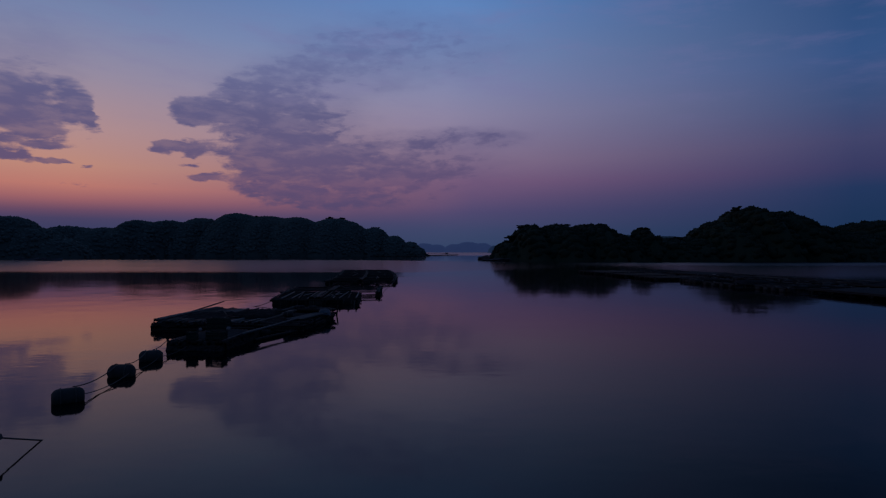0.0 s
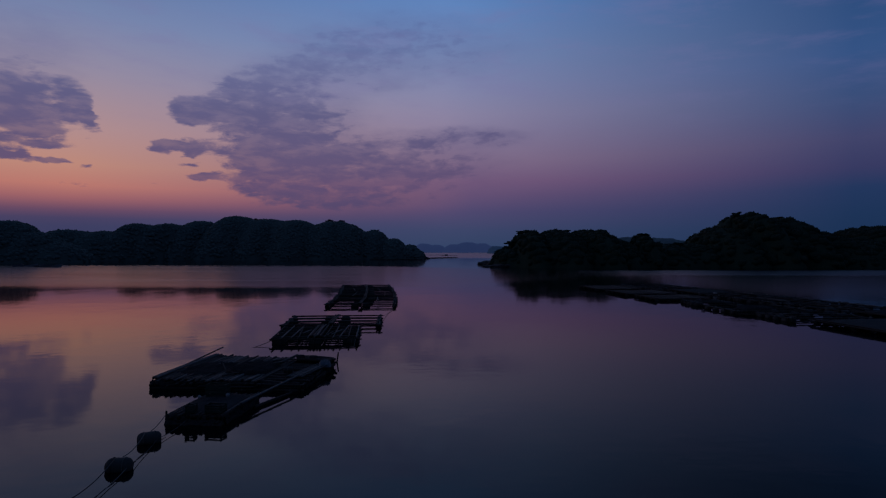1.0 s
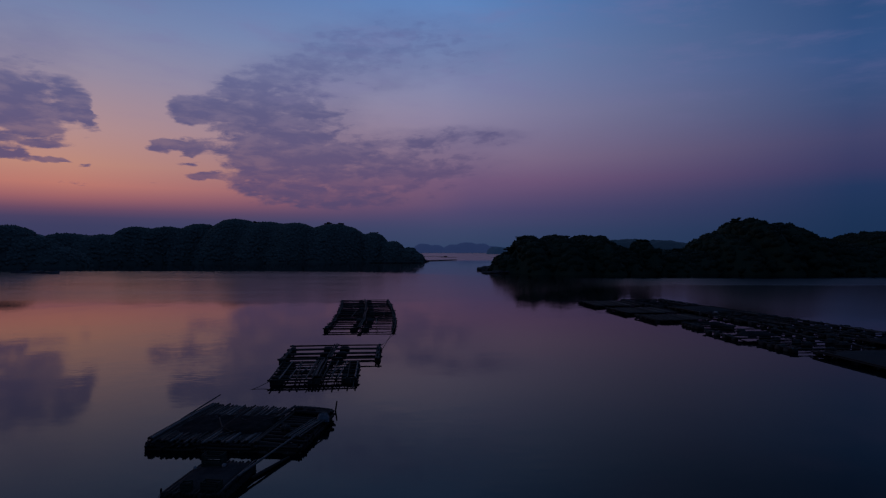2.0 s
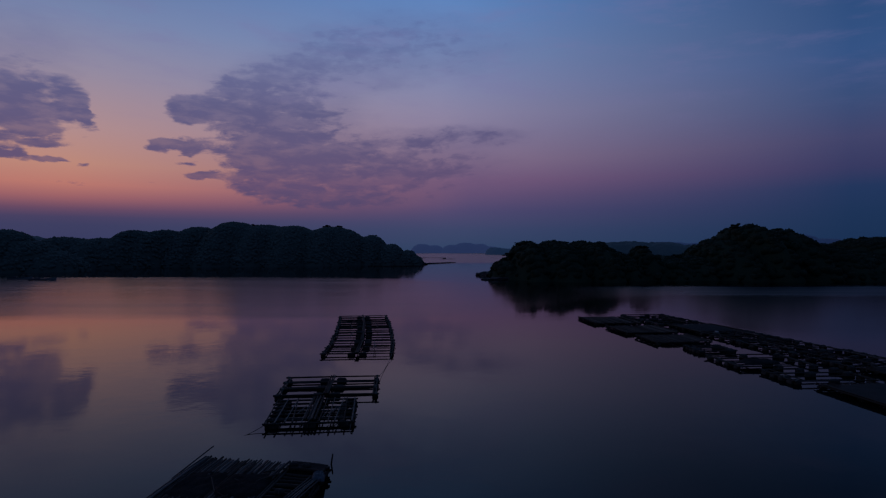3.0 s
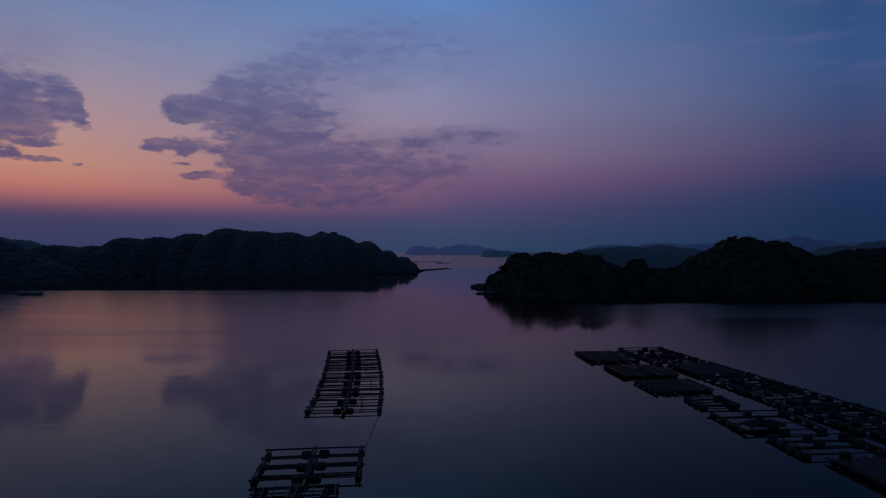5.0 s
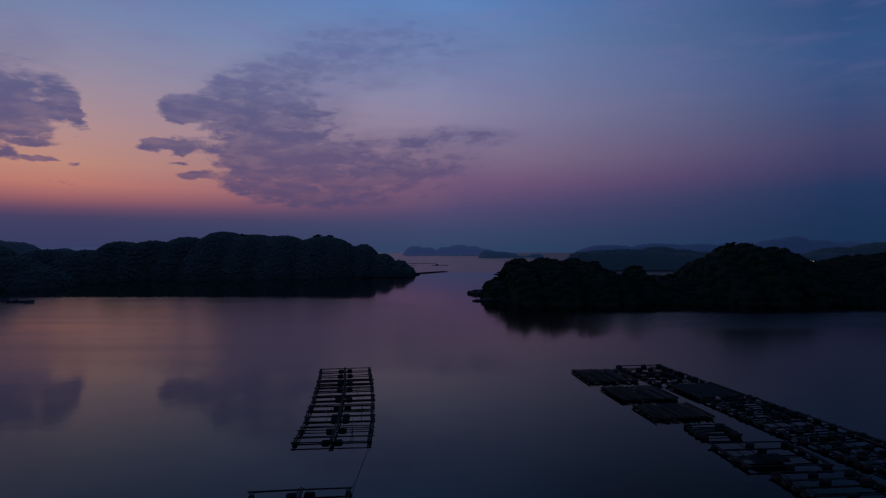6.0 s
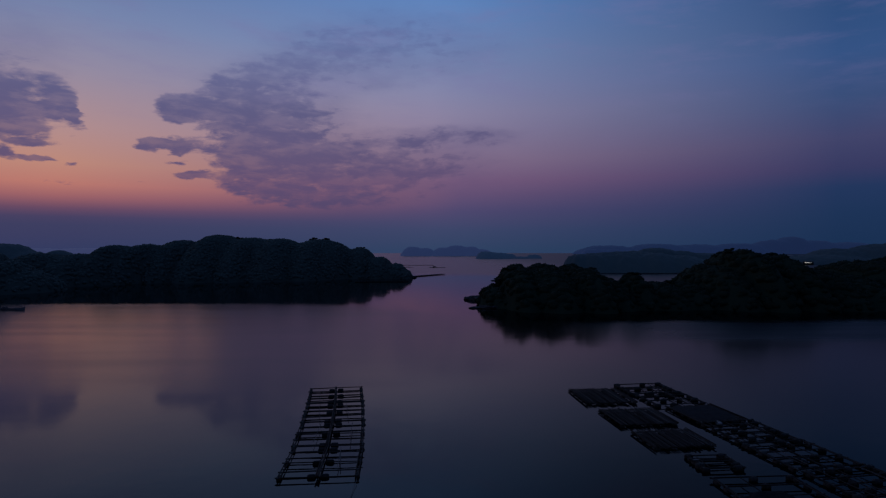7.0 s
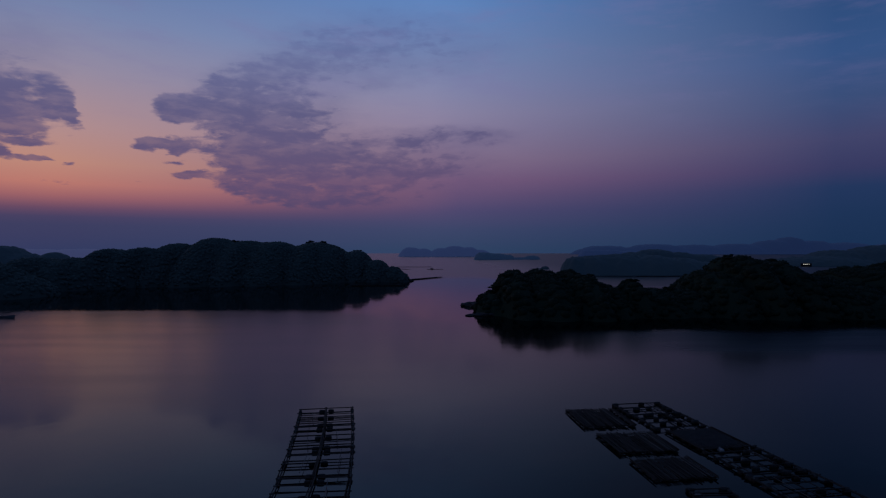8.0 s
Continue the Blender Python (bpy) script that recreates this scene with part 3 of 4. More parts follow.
# ---- rafts ----
def frame_raft(m, w, l, bars, label, pale=0.0, group="rafts in the bay", lines=True, extra=0, centre=True, rows=0, floats=0, paired=False):
    """An open raft of lashed poles: side beams, cross bars, a walkway along the middle, drums below. floats: drums under each cross bar."""
    t = thing("oyster_raft", label, "raft", m, group)
    z = 0.38
    for sx in (-1, 1):
        for dx in (0.0, 0.32):
            pole(t, (sx * (w / 2 - dx), -l / 2 - rng.uniform(0.05, 0.3), z), (sx * (w / 2 - dx), l / 2 + rng.uniform(0.05, 0.3), z), 0.085, 0, "side_beam")
    for dx in (-0.24, -0.06, 0.14) if centre else ():
        pole(t, (dx, -l / 2 - rng.uniform(0.1, 0.5), z + 0.20), (dx + rng.uniform(-0.1, 0.1), l / 2 + rng.uniform(0.0, 0.3), z + 0.20), 0.09, 0, "walkway_pole")
    gap = l / (bars - 1)
    for i in range(bars):
        y = -l / 2 + gap * i + (rng.uniform(-0.3, 0.3) * gap * (not paired) if 0 < i < bars - 1 else 0)
        sl = rng.uniform(-0.2, 0.2) if 0 < i < bars - 1 else 0
        lashed(pole(t, (-w / 2 - rng.uniform(0.05, 0.35), y - sl, z + 0.05), (w / 2 + rng.uniform(0.05, 0.35), y + sl, z + 0.05), rng.uniform(0.07, 0.105), 0, "cross_bar"))
        if paired and 0 < i < bars - 1:
            lashed(pole(t, (-w / 2 - rng.uniform(0.05, 0.3), y + 0.45, z + 0.05), (w / 2 + rng.uniform(0.05, 0.3), y + 0.6, z + 0.05), 0.075, 0, "cross_bar"))
        if floats:
            for k in range(floats):
                x = -w / 2 + 0.5 + (w - 1.0) * k / (floats - 1)
                if rng.random() < 0.72:
                    drum(t, x + rng.uniform(-0.3, 0.3), y + rng.uniform(-0.3, 0.3), 0 if rng.random() < 0.7 else 1, rng.random() < pale, z=0.20, size=rng.uniform(0.9, 1.25))
    for i in range(extra):
        x = rng.uniform(-0.42, 0.42) * w
        pole(t, (x, -l * 0.48, z + 0.17), (x + rng.uniform(-0.4, 0.4), l * 0.48, z + 0.17), 0.06, 0, "stringer")
    rows = rows or max(2, round(l / 3.7)) + 1
    for i in range(rows):
        y = -l / 2 + 0.75 + (l - 1.5) * i / (rows - 1)
        for x in (-0.80, 0.86) if centre else ():
            drum(t, x + rng.uniform(-0.1, 0.1), y + rng.uniform(-0.2, 0.2), 0, rng.random() < pale, size=1.02)
        for x in (-w / 2 + 0.12, w / 2 - 0.12):
            drum(t, x, y, 1, rng.random() < pale, size=0.9)
    if lines:
        for k in range(2):
            x = rng.choice((-1, 1)) * w * rng.uniform(0.2, 0.32)
            pole(t, (x, -l * rng.uniform(0.1, 0.45), z + 0.27), (x + rng.uniform(-0.6, 0.6), l * rng.uniform(0.2, 0.45), z + 0.27), 0.04, 1, "loose_pole")
    return t


def deck_raft(m, w, l, count, label, group="rafts in the bay", heap=0.0, gaps=0.0):
    """A raft decked with poles laid side by side lengthwise over cross bars."""
    t = thing("decked_raft", label, "raft", m, group)
    z = 0.20
    for i in range(5):
        y = -l / 2 + 0.3 + (l - 0.6) * i / 4
        lashed(pole(t, (-w / 2 - rng.uniform(0.1, 0.3), y, z), (w / 2 + rng.uniform(0.1, 0.3), y, z), 0.09, 0, "cross_bar"))
        for x in (-w / 2 + 0.4, -w / 4, 0, w / 4, w / 2 - 0.4):
            if i in (0, 2, 4):
                drum(t, x, y, 0, z=-0.12, size=0.75)
    for i in range(count):
        if rng.random() < gaps:
            continue
        x = -w / 2 + w * i / (count - 1)
        pole(t, (x + rng.uniform(-0.15, 0.15), -l / 2 - rng.uniform(-0.3, 0.5), z + 0.16 + rng.uniform(0, 0.05)),
             (x + rng.uniform(-0.15, 0.15), l / 2 + rng.uniform(-0.3, 0.5), z + 0.16 + rng.uniform(0, 0.05)), rng.uniform(0.06, 0.09), 1 if rng.random() < 0.1 else 0, "deck_pole")
    for sx in (-1, 1):
        pole(t, (sx * w / 2, -l / 2 - 0.2, z + 0.30), (sx * w / 2, l / 2 + 0.2, z + 0.30), 0.08, 0, "side_beam")
    if heap:
        part("netting", heap_mesh(w * 0.9, l * 0.9, heap, count), NET, t, "dark heap of netting", pose(0, 0, z + 0.18))
    return t


# chain of four open rafts
for x, y, turn, w, l, bars in ((-12.11, 86.45, 3.6, 9.8, 11.1, 6), (-13.20, 97.85, 5.8, 9.9, 11.1, 6), (-14.58, 109.25, 7.2, 10.0, 11.1, 6), (-16.22, 120.65, 8.6, 10.1, 10.7, 6)):
    frame_raft(pose(x, y, 0, 0, 0, turn), w, l, bars, "open raft of lashed bamboo poles in a chain", group="chained open rafts", rows=3)
frame_raft(pose(-11.9, 62.4, 0, 0, 0, 5.2), 9.9, 8.0, 4, "open bamboo raft moored against a smaller decked raft", lines=False, rows=3, paired=True)

# smaller raft with a ladder-like deck
ladder = thing("ladder_raft", "bamboo raft with spaced pole decking over cross bars", "raft", pose(-11.45, 52.95, -0.04, 0, 0, 6.5) @ Matrix.Diagonal((0.98, 0.92, 1.0, 1)), "rafts in the bay")
for i in range(7):
    y = -4.0 + 8.0 * i / 6
    pole(ladder, (-3.75 - rng.uniform(0, 0.25), y, 0.45), (3.65 + rng.uniform(0, 0.25), y + rng.uniform(-0.2, 0.2), 0.45), rng.uniform(0.07, 0.10), 0, "cross_bar")
    if i in (0, 3, 6):
        for x in (-3.2, -0.1, 3.1):
            drum(ladder, x, y + 0.3, 0)
pole(ladder, (-3.9, -3.1, 0.47), (3.8, -3.0, 0.47), 0.08, 0, "cross_bar")
for dx in (-0.42, -0.14, 0.14, 0.42):
    pole(ladder, (dx - 0.1, -3.6 - rng.uniform(0, 0.3), 0.64), (dx, 4.3 + rng.uniform(0, 0.6), 0.66), 0.10, 2 if dx != 0.14 else 1, "walkway_pole")
for k in range(7):
    for x in (-3.15, 2.6):
        drum(ladder, x + rng.uniform(-0.1, 0.1), -3.3 + 1.1 * k, 1, size=0.95)
for k in range(4):
    drum(ladder, rng.uniform(-0.2, 0.2), -2.4 + 1.7 * k, 1, size=0.9)
for i in range(11):
    x = -3.7 + 7.3 * i / 10 + rng.uniform(-0.12, 0.12)
    pole(ladder, (x, -4.0 - rng.uniform(0.1, 0.5), 0.60), (x + rng.uniform(-0.5, 0.5), 4.0 + rng.uniform(-0.4, 0.5), 0.60 + rng.uniform(0, 0.08)), rng.uniform(0.045, 0.065), 1 if i % 3 else 0, "deck_pole")
for i in range(5):
    x, y = rng.uniform(-3.0, 2.4), rng.uniform(-3.6, 0.5)
    pole(ladder, (x, y, 0.70), (x + rng.uniform(0.2, 1.2), y + rng.uniform(2.0, 3.4), 0.72), 0.04, 1, "loose_pole")
for x in (-3.7, 3.6):
    pole(ladder, (x, -4.2, 0.36), (x, 4.2, 0.36), 0.09, 0, "side_beam")
    for y in (-3.6, -1.2, 1.4, 3.7):
        drum(ladder, x * 0.97, y, 1, size=0.75)
for k in range(9):
    x = -3.5 + 7.0 * k / 8 + rng.uniform(-0.2, 0.2)
    pole(ladder, (x, -4.1, -0.15), (x + rng.uniform(-0.05, 0.05), -4.08, 0.48), 0.05, 2, "hanging_line_post")

# the work raft: dense deck, netting, a log pile, tarp, crossed posts
work = thing("work_raft", "work raft decked with weathered bamboo, netting and logs", "raft", pose(-12.3, 36.85, -0.04, 0, 0, -5.0))
far_edge = lambda x: 3.90 - 0.10 * (x + 4.5)
for i in range(6):
    y = -3.6 + 7.2 * i / 5
    end = min(4.4, (3.90 - y) / 0.10 - 4.5)
    pole(work, (-4.5 - rng.uniform(0, 0.2), y, 0.28), (end + rng.uniform(0, 0.2), y, 0.28), 0.12, 2, "cross_bar")
    for x in (-4.0, -2.5, -0.9, 0.9, 2.5, 3.9):
        if x < end:
            drum(work, x, y, 0, z=-0.06, size=0.85)
for i in range(46):
    x = -4.30 + 6.15 * i / 45
    near, far = -3.65 + 0.05 * (x + 4.5) - rng.uniform(-0.25, 0.40), far_edge(x) + rng.uniform(-0.25, 0.35)
    runs = ((near, -2.3 + rng.uniform(-0.3, 0.3)), (1.4 + rng.uniform(-0.4, 0.3), far)) if -4.0 < x < -1.5 else ((near, far),)
    for y0, y1 in runs:
        pole(work, (x, y0, 0.44 + rng.uniform(0, 0.09)), (x + 0.02 * (y1 - y0), y1, 0.47 + rng.uniform(0, 0.10)), rng.uniform(0.055, 0.09), 1 if rng.random() < 0.3 else 0, "deck_pole")
for i in range(12):
    y = -3.3 + 6.2 * i / 11
    pole(work, (1.75 + rng.uniform(0, 0.3), y, 0.42), (4.5 + rng.uniform(-0.25, 0.25), y - 0.2 + rng.uniform(-0.1, 0.1), 0.42), rng.uniform(0.09, 0.14), 2, "log")
for i in range(6):
    pole(work, (2.0 + rng.uniform(0, 0.3), 2.2 + i * 0.18, 0.66), (4.4 + rng.uniform(0, 0.3), 1.8 + i * 0.18, 0.66), rng.uniform(0.1, 0.14), 2, "log")
part("netting", heap_mesh(3.1, 5.0, 0.46, 4), NET, work, "dark netting slumped in an opening of the deck", pose(-2.9, -0.4, 0.26))
for i in range(10):
    x, y = rng.uniform(-1.2, 1.6), rng.uniform(-3.4, 1.4)
    pole(work, (x, y, 0.60 + 0.02 * i), (x + rng.uniform(-1.6, 1.6), y + rng.uniform(0.6, 2.0), 0.62 + 0.02 * i), rng.uniform(0.03, 0.06), 0, "loose_pole")
for x, y in ((2.3, 2.45), (3.2, 2.30), (2.9, -1.6)):
    drum(work, x, y, 0, z=0.78, size=0.55)
part("netting", heap_mesh(2.8, 3.4, 0.40, 8), NET, work, "dark heap of netting", pose(0.2, -0.4, 0.52))
pole(work, (1.2, -0.2, 0.60), (1.9, 2.9, 0.85), 0.09, 1, "leaning_pole")
pole(work, (-4.70, 0.2, 0.58), (-4.45, 5.0, 0.95), 0.05, 1, "leaning_pole")
for dx in (0.0, 0.16):
    pole(work, (-4.50 + dx, -3.6, 0.60), (-4.42 + dx, 3.9, 0.62), 0.08, 1, "side_beam")
part("tarp", heap_mesh(0.8, 1.1, 0.42, 21), TARP, work, "crumpled pale blue-grey tarp", pose(4.35, 1.2, 0.5, 0, 0, 15))
for i in range(5):
    pole(work, (3.2 + i * 0.22, -2.8 + rng.uniform(-0.4, 0.4), 0.60), (3.9 + i * 0.18, 0.9 + rng.uniform(-0.5, 0.4), 0.62), 0.05, 1, "loose_pole")
for k in range(3):
    for x in (-3.1, 0.1, 3.2):
        pole(work, (x * 0.94 - 1.65, -3.75 + rng.uniform(-0.1, 0.1), 0.06 + 0.15 * k), (x * 0.94 + 1.6, -3.75 + rng.uniform(-0.1, 0.1), 0.08 + 0.15 * k), rng.uniform(0.07, 0.1), 2, "edge_log")
        pole(work, (4.45 + rng.uniform(-0.1, 0.1), -3.9 + (x + 3.1) * 0.74, 0.06 + 0.15 * k), (4.45 + rng.uniform(-0.1, 0.1), -1.7 + (x + 3.1) * 0.74, 0.08 + 0.15 * k), rng.uniform(0.07, 0.1), 2, "edge_log")
# pole ends and float ends that jut out over the near edge
for k in range(22):
    x = -4.4 + 8.8 * k / 21 + rng.uniform(-0.15, 0.15)
    pole(work, (x, -4.05 - rng.uniform(0, 0.25) + 0.05 * (x + 4.5), 0.16 + rng.uniform(0, 0.22)), (x + rng.uniform(-0.1, 0.1), -3.0, 0.30), rng.uniform(0.05, 0.09), 2 if k % 3 else 0, "pole_end")
for side, m, size in (("near", pose(0.0, -3.65, 0, 0, 0, 2.5), 8.9), ("right", pose(4.5, -0.15, 0, 0, 0, 90), 6.1), ("left", pose(-4.5, 0.1, 0, 0, 0, -90), 7.5)):
    part("net_skirt", skirt_mesh(size, 0.46, len(side)), NET, work, "ragged dark netting hanging to the water", m)

# landing stage in front of the work raft
stage = thing("landing_stage", "small dark landing stage of planks on floats", "raft", pose(-11.38, 28.5, -0.03, 0, 0, -5.0) @ Matrix.Diagonal((0.81, 1.05, 0.97, 1)))
for i in range(14):
    x = -1.6 + 3.2 * i / 13
    pole(stage, (x, -1.9 - rng.uniform(-0.05, 0.2), 0.38 + rng.uniform(0, 0.06)), (x, 1.9 + rng.uniform(-0.1, 0.25), 0.38 + rng.uniform(0, 0.06)), rng.uniform(0.09, 0.12), 2, "plank")
for y in (-1.7, 0, 1.7):
    pole(stage, (-1.75, y, 0.25), (1.75, y, 0.25), 0.09, 2, "cross_bar")
    for x in (-1.1, 0.1, 1.2):
        drum(stage, x, y, 0, z=0.0, size=0.9)
pole(stage, (1.62, -1.7, 0.50), (1.66, 2.0, 0.54), 0.06, 1, "side_pole")
pole(stage, (-1.76, -1.75, 0.12), (-1.78, -1.78, 0.60), 0.06, 2, "post")
pole(stage, (-1.70, -1.88, 0.44), (1.55, -1.90, 0.42), 0.05, 0, "edge_pole")
part("net_skirt", skirt_mesh(3.4, 0.42, 5), NET, stage, "ragged dark netting hanging to the water", pose(0, -1.98, 0))
part("net_skirt", skirt_mesh(3.6, 0.42, 8), NET, stage, "ragged dark netting hanging to the water", pose(1.75, 0, 0, 0, 0, 90))
part("netting", heap_mesh(3.0, 3.3, 0.20, 33), NET, stage, "dark heap of netting", pose(-0.05, 0.1, 0.46))

gang = thing("gangway_pole", "long pale pole laid between landing stage and raft", "pole")
pole(gang, (-10.05, 28.3, 0.50), (-8.70, 33.9, 0.62), 0.06, 1, "shaft")
gang2 = thing("gangway_pole", "dark pole floating beside the landing stage", "pole")
pole(gang2, (-9.65, 29.1, 0.07), (-8.55, 32.0, 0.07), 0.085, 2, "shaft")

# crates on the landing stage
def fish_crate(m, label, wide, deep, rows):
    """A slatted crate: two long and two short slats to a row, corner posts, a bottom."""
    t = thing("fish_crate", label, "crate", m, "crates on the landing stage")

    def board(name, x, y, z, w, d, h):
        bm = bmesh.new()
        bmesh.ops.create_cube(bm, size=1.0, matrix=pose(x, y, z) @ Matrix.Diagonal((w, d, h, 1)))
        bmesh.ops.bevel(bm, geom=bm.edges[:], offset=0.010, segments=1)
        part(name, mesh_of_bm(name, bm), CRATE, t)

    board("bottom", 0, 0, 0.02, wide, deep, 0.04)
    for k in range(rows):
        z = 0.09 + k * 0.11
        for side in (-1, 1):
            board("slat", 0, side * (deep / 2 - 0.02), z, wide, 0.035, 0.075)
            board("slat", side * (wide / 2 - 0.02), 0, z, 0.035, deep - 0.08, 0.075)
    for sx in (-1, 1):
        for sy in (-1, 1):
            board("corner_post", sx * (wide / 2 - 0.05), sy * (deep / 2 - 0.05), 0.055 * rows + 0.03, 0.06, 0.06, 0.11 * rows + 0.04)
    return t


fish_crate(pose(-11.72, 29.65, 0.46, 0, 0, -5), "green slatted plastic crate on the landing stage", 1.05, 0.60, 6)
fish_crate(pose(-10.75, 26.95, 0.47, 0, 0, -8), "dark slatted crate at the edge of the landing stage", 0.86, 0.50, 3)
fish_crate(pose(-11.86, 26.85, 0.47, 0, 0, 6), "small dark slatted crate at the edge of the landing stage", 0.46, 0.42, 3)

# small pale marker buoys left lying on the stage and the raft edge
def marker_buoy(x, y, z, size, turn):
    t = thing("marker_buoy", "small pale marker buoy lying on the planks", "buoy", pose(x, y, z, 0, 75, turn), "marker buoys")
    prof = [(0.0, -1.0), (0.55, -0.85), (0.9, -0.45), (1.0, 0.0), (0.9, 0.45), (0.55, 0.85), (0.2, 1.0), (0.2, 1.35), (0.0, 1.4)]
    verts, faces, n = [], [], 14
    for r, h in prof:
        for k in range(n):
            a = 2 * math.pi * k / n
            verts.append((size * max(r, 0.01) * math.cos(a), size * max(r, 0.01) * math.sin(a), size * h))
    for i in range(len(prof) - 1):
        for k in range(n):
            faces.append((i * n + k, i * n + (k + 1) % n, (i + 1) * n + (k + 1) % n, (i + 1) * n + k))
    part("ball", mesh_of("ball", verts, faces, True), FLOAT_WHITE, t)
    part("eye_loop", mesh_of("eye_loop", *tube([(size * 0.22 * math.cos(a), 0, size * (1.5 + 0.22 * math.sin(a))) for a in (2 * math.pi * k / 10 for k in range(11))], [0.012] * 11, 5)), ROPE, t)


marker_buoy(-11.10, 29.35, 0.64, 0.11, 20)
marker_buoy(-12.40, 29.00, 0.64, 0.09, 100)

# string of mooring floats
BUOYS = [(-11.56, 17.50, 36), (-11.95, 21.10, 6), (-12.40, 24.10, 24)]
band_me = mesh_of("rope_band", *tube([(0, 0.355 * math.cos(a), 0.355 * math.sin(a)) for a in (2 * math.pi * k / 20 for k in range(21))], [0.022] * 21, 5))
for x, y, turn in BUOYS:
    b = thing("mooring_float", "dark weathered drum-shaped mooring float bound with rope", "float", pose(x, y, 0.14, 0, 0, turn) @ Matrix.Scale(0.82 if y < 18 else 0.86, 4), "mooring floats")
    body_ob = part("drum_body", float_mesh(1.05, 0.34, int(y)), FLOAT_GREY, b, "", pose(0, 0, 0, rng.uniform(0, 90), 0, 0))
    for dx in (-0.24, 0.24):
        part("rope_band", band_me, ROPE, body_ob, "", pose(dx, 0, 0))
ENDS = []
for (x0, y0, _), (x1, y1, _) in zip(BUOYS, BUOYS[1:]):
    ENDS.append(((x0 + 0.05, y0 + 0.15, 0.42), (x1 - 0.10, y1 - 0.15, 0.42), 0.14, 0.018))
    ENDS.append(((x0 + 0.38, y0 + 0.10, 0.20), (x1 + 0.36, y1, 0.16), 0.12, 0.014))
ENDS.append(((-12.40, 24.25, 0.42), (-12.80, 26.30, 0.50), 0.06, 0.018))
ENDS.append(((-12.04, 24.10, 0.16), (-11.90, 26.45, 0.22), 0.08, 0.014))
for a, b, d, r in ENDS:
    tagged(part("mooring_rope", rope_mesh(a, b, d, r), ROPE), "slack wet rope between mooring floats", "rope", "mooring ropes")
rope = part("mooring_rope", rope_mesh((-9.82, 14.05, -0.05), (-10.29, 9.96, 1.60), 0.03, 0.02), ROPE)
tagged(rope, "rope rising out of the water to a stake", "rope", "mooring ropes")
part("rope_knot", heap_mesh(0.16, 0.16, 0.16, 3), ROPE, rope, "", pose(-9.97, 12.70, 0.42))
stake = thing("mooring_stake", "dark timber stake standing in the water", "stake", pose(-10.29, 9.96, 0))
pole(stake, (0, 0, -1.0), (0.05, 0, 1.70), 0.07, 2, "shaft")
stake = thing("mooring_stake", "short dark stake leaning out of the water beside the work raft", "stake", pose(-7.85, 41.2, 0))
pole(stake, (-0.05, 0, -1.0), (0.22, 0.05, 0.70), 0.065, 2, "shaft")
for a, b, d in (((-14.6, 49.1, 0.42), (-16.2, 46.8, -0.05), 0.1), ((-6.9, 80.4, 0.45), (-7.2, 66.4, 0.45), 0.40), ((-7.6, 49.0, 0.40), (-7.6, 48.2, -0.05), 0.05)):
    tagged(part("mooring_rope", rope_mesh(a, b, d, 0.025), ROPE), "thin wet mooring rope at a raft corner", "rope", "mooring ropes")

# the raft field
for x, y, turn, w, l, n in ((34.77, 119.25, 4, 9.4, 10.6, 46), (36.64, 105.63, 6, 9.6, 8.9, 46), (37.83, 94.58, 6, 9.0, 7.5, 42)):
    deck_raft(pose(x, y, 0, 0, 0, turn), w, l, n, "raft decked closely with dark bamboo poles", "decked rafts in the raft field", gaps=0.06)
deck_raft(pose(48.98, 107.31, 0, 0, 0, 9), 8.8, 9.4, 30, "raft decked with poles under dark netting", "decked rafts in the raft field", heap=0.35)
for x, y, turn, w, l, n in ((46.61, 57.76, 5, 11.2, 11.0, 36), (57.27, 67.63, 8, 10.6, 9.4, 36), (58.65, 57.37, 8, 10.6, 9.6, 36)):
    deck_raft(pose(x, y, 0, 0, 0, turn), w, l, n, "raft piled with dark netting over bamboo poles", "decked rafts in the raft field", heap=0.45)
for x, y, turn, w, l, bars in ((39.50, 85.01, 3, 5.4, 4.4, 5), (41.77, 76.02, 3, 10.2, 7.8, 4), (43.45, 67.34, 3, 9.6, 6.0, 4), (45.33, 124.58, 7, 9.8, 7.0, 4), (46.81, 116.79, 8, 9.6, 8.0, 4),
                               (50.85, 97.74, 9, 9.4, 9.4, 6), (52.53, 87.57, 9, 10, 9.6, 6), (54.60, 77.50, 9, 10, 9.4, 6)):
    frame_raft(pose(x, y, 0, 0, 0, turn), w, l, bars, "open bamboo raft on dark floats in the raft field", 0.03, "open rafts in the raft field", extra=1 if x < 45 else 3, lines=x > 50, centre=False, rows=4, floats=2 if x < 40 else 3 if x < 45 else 4)
heap = part("netting", heap_mesh(4.6, 2.4, 0.5, 77), NET, None, "", pose(40.49, 74.05, 0.48, 0, 0, 4))
tagged(heap, "dark heap of netting on an open raft", "netting")


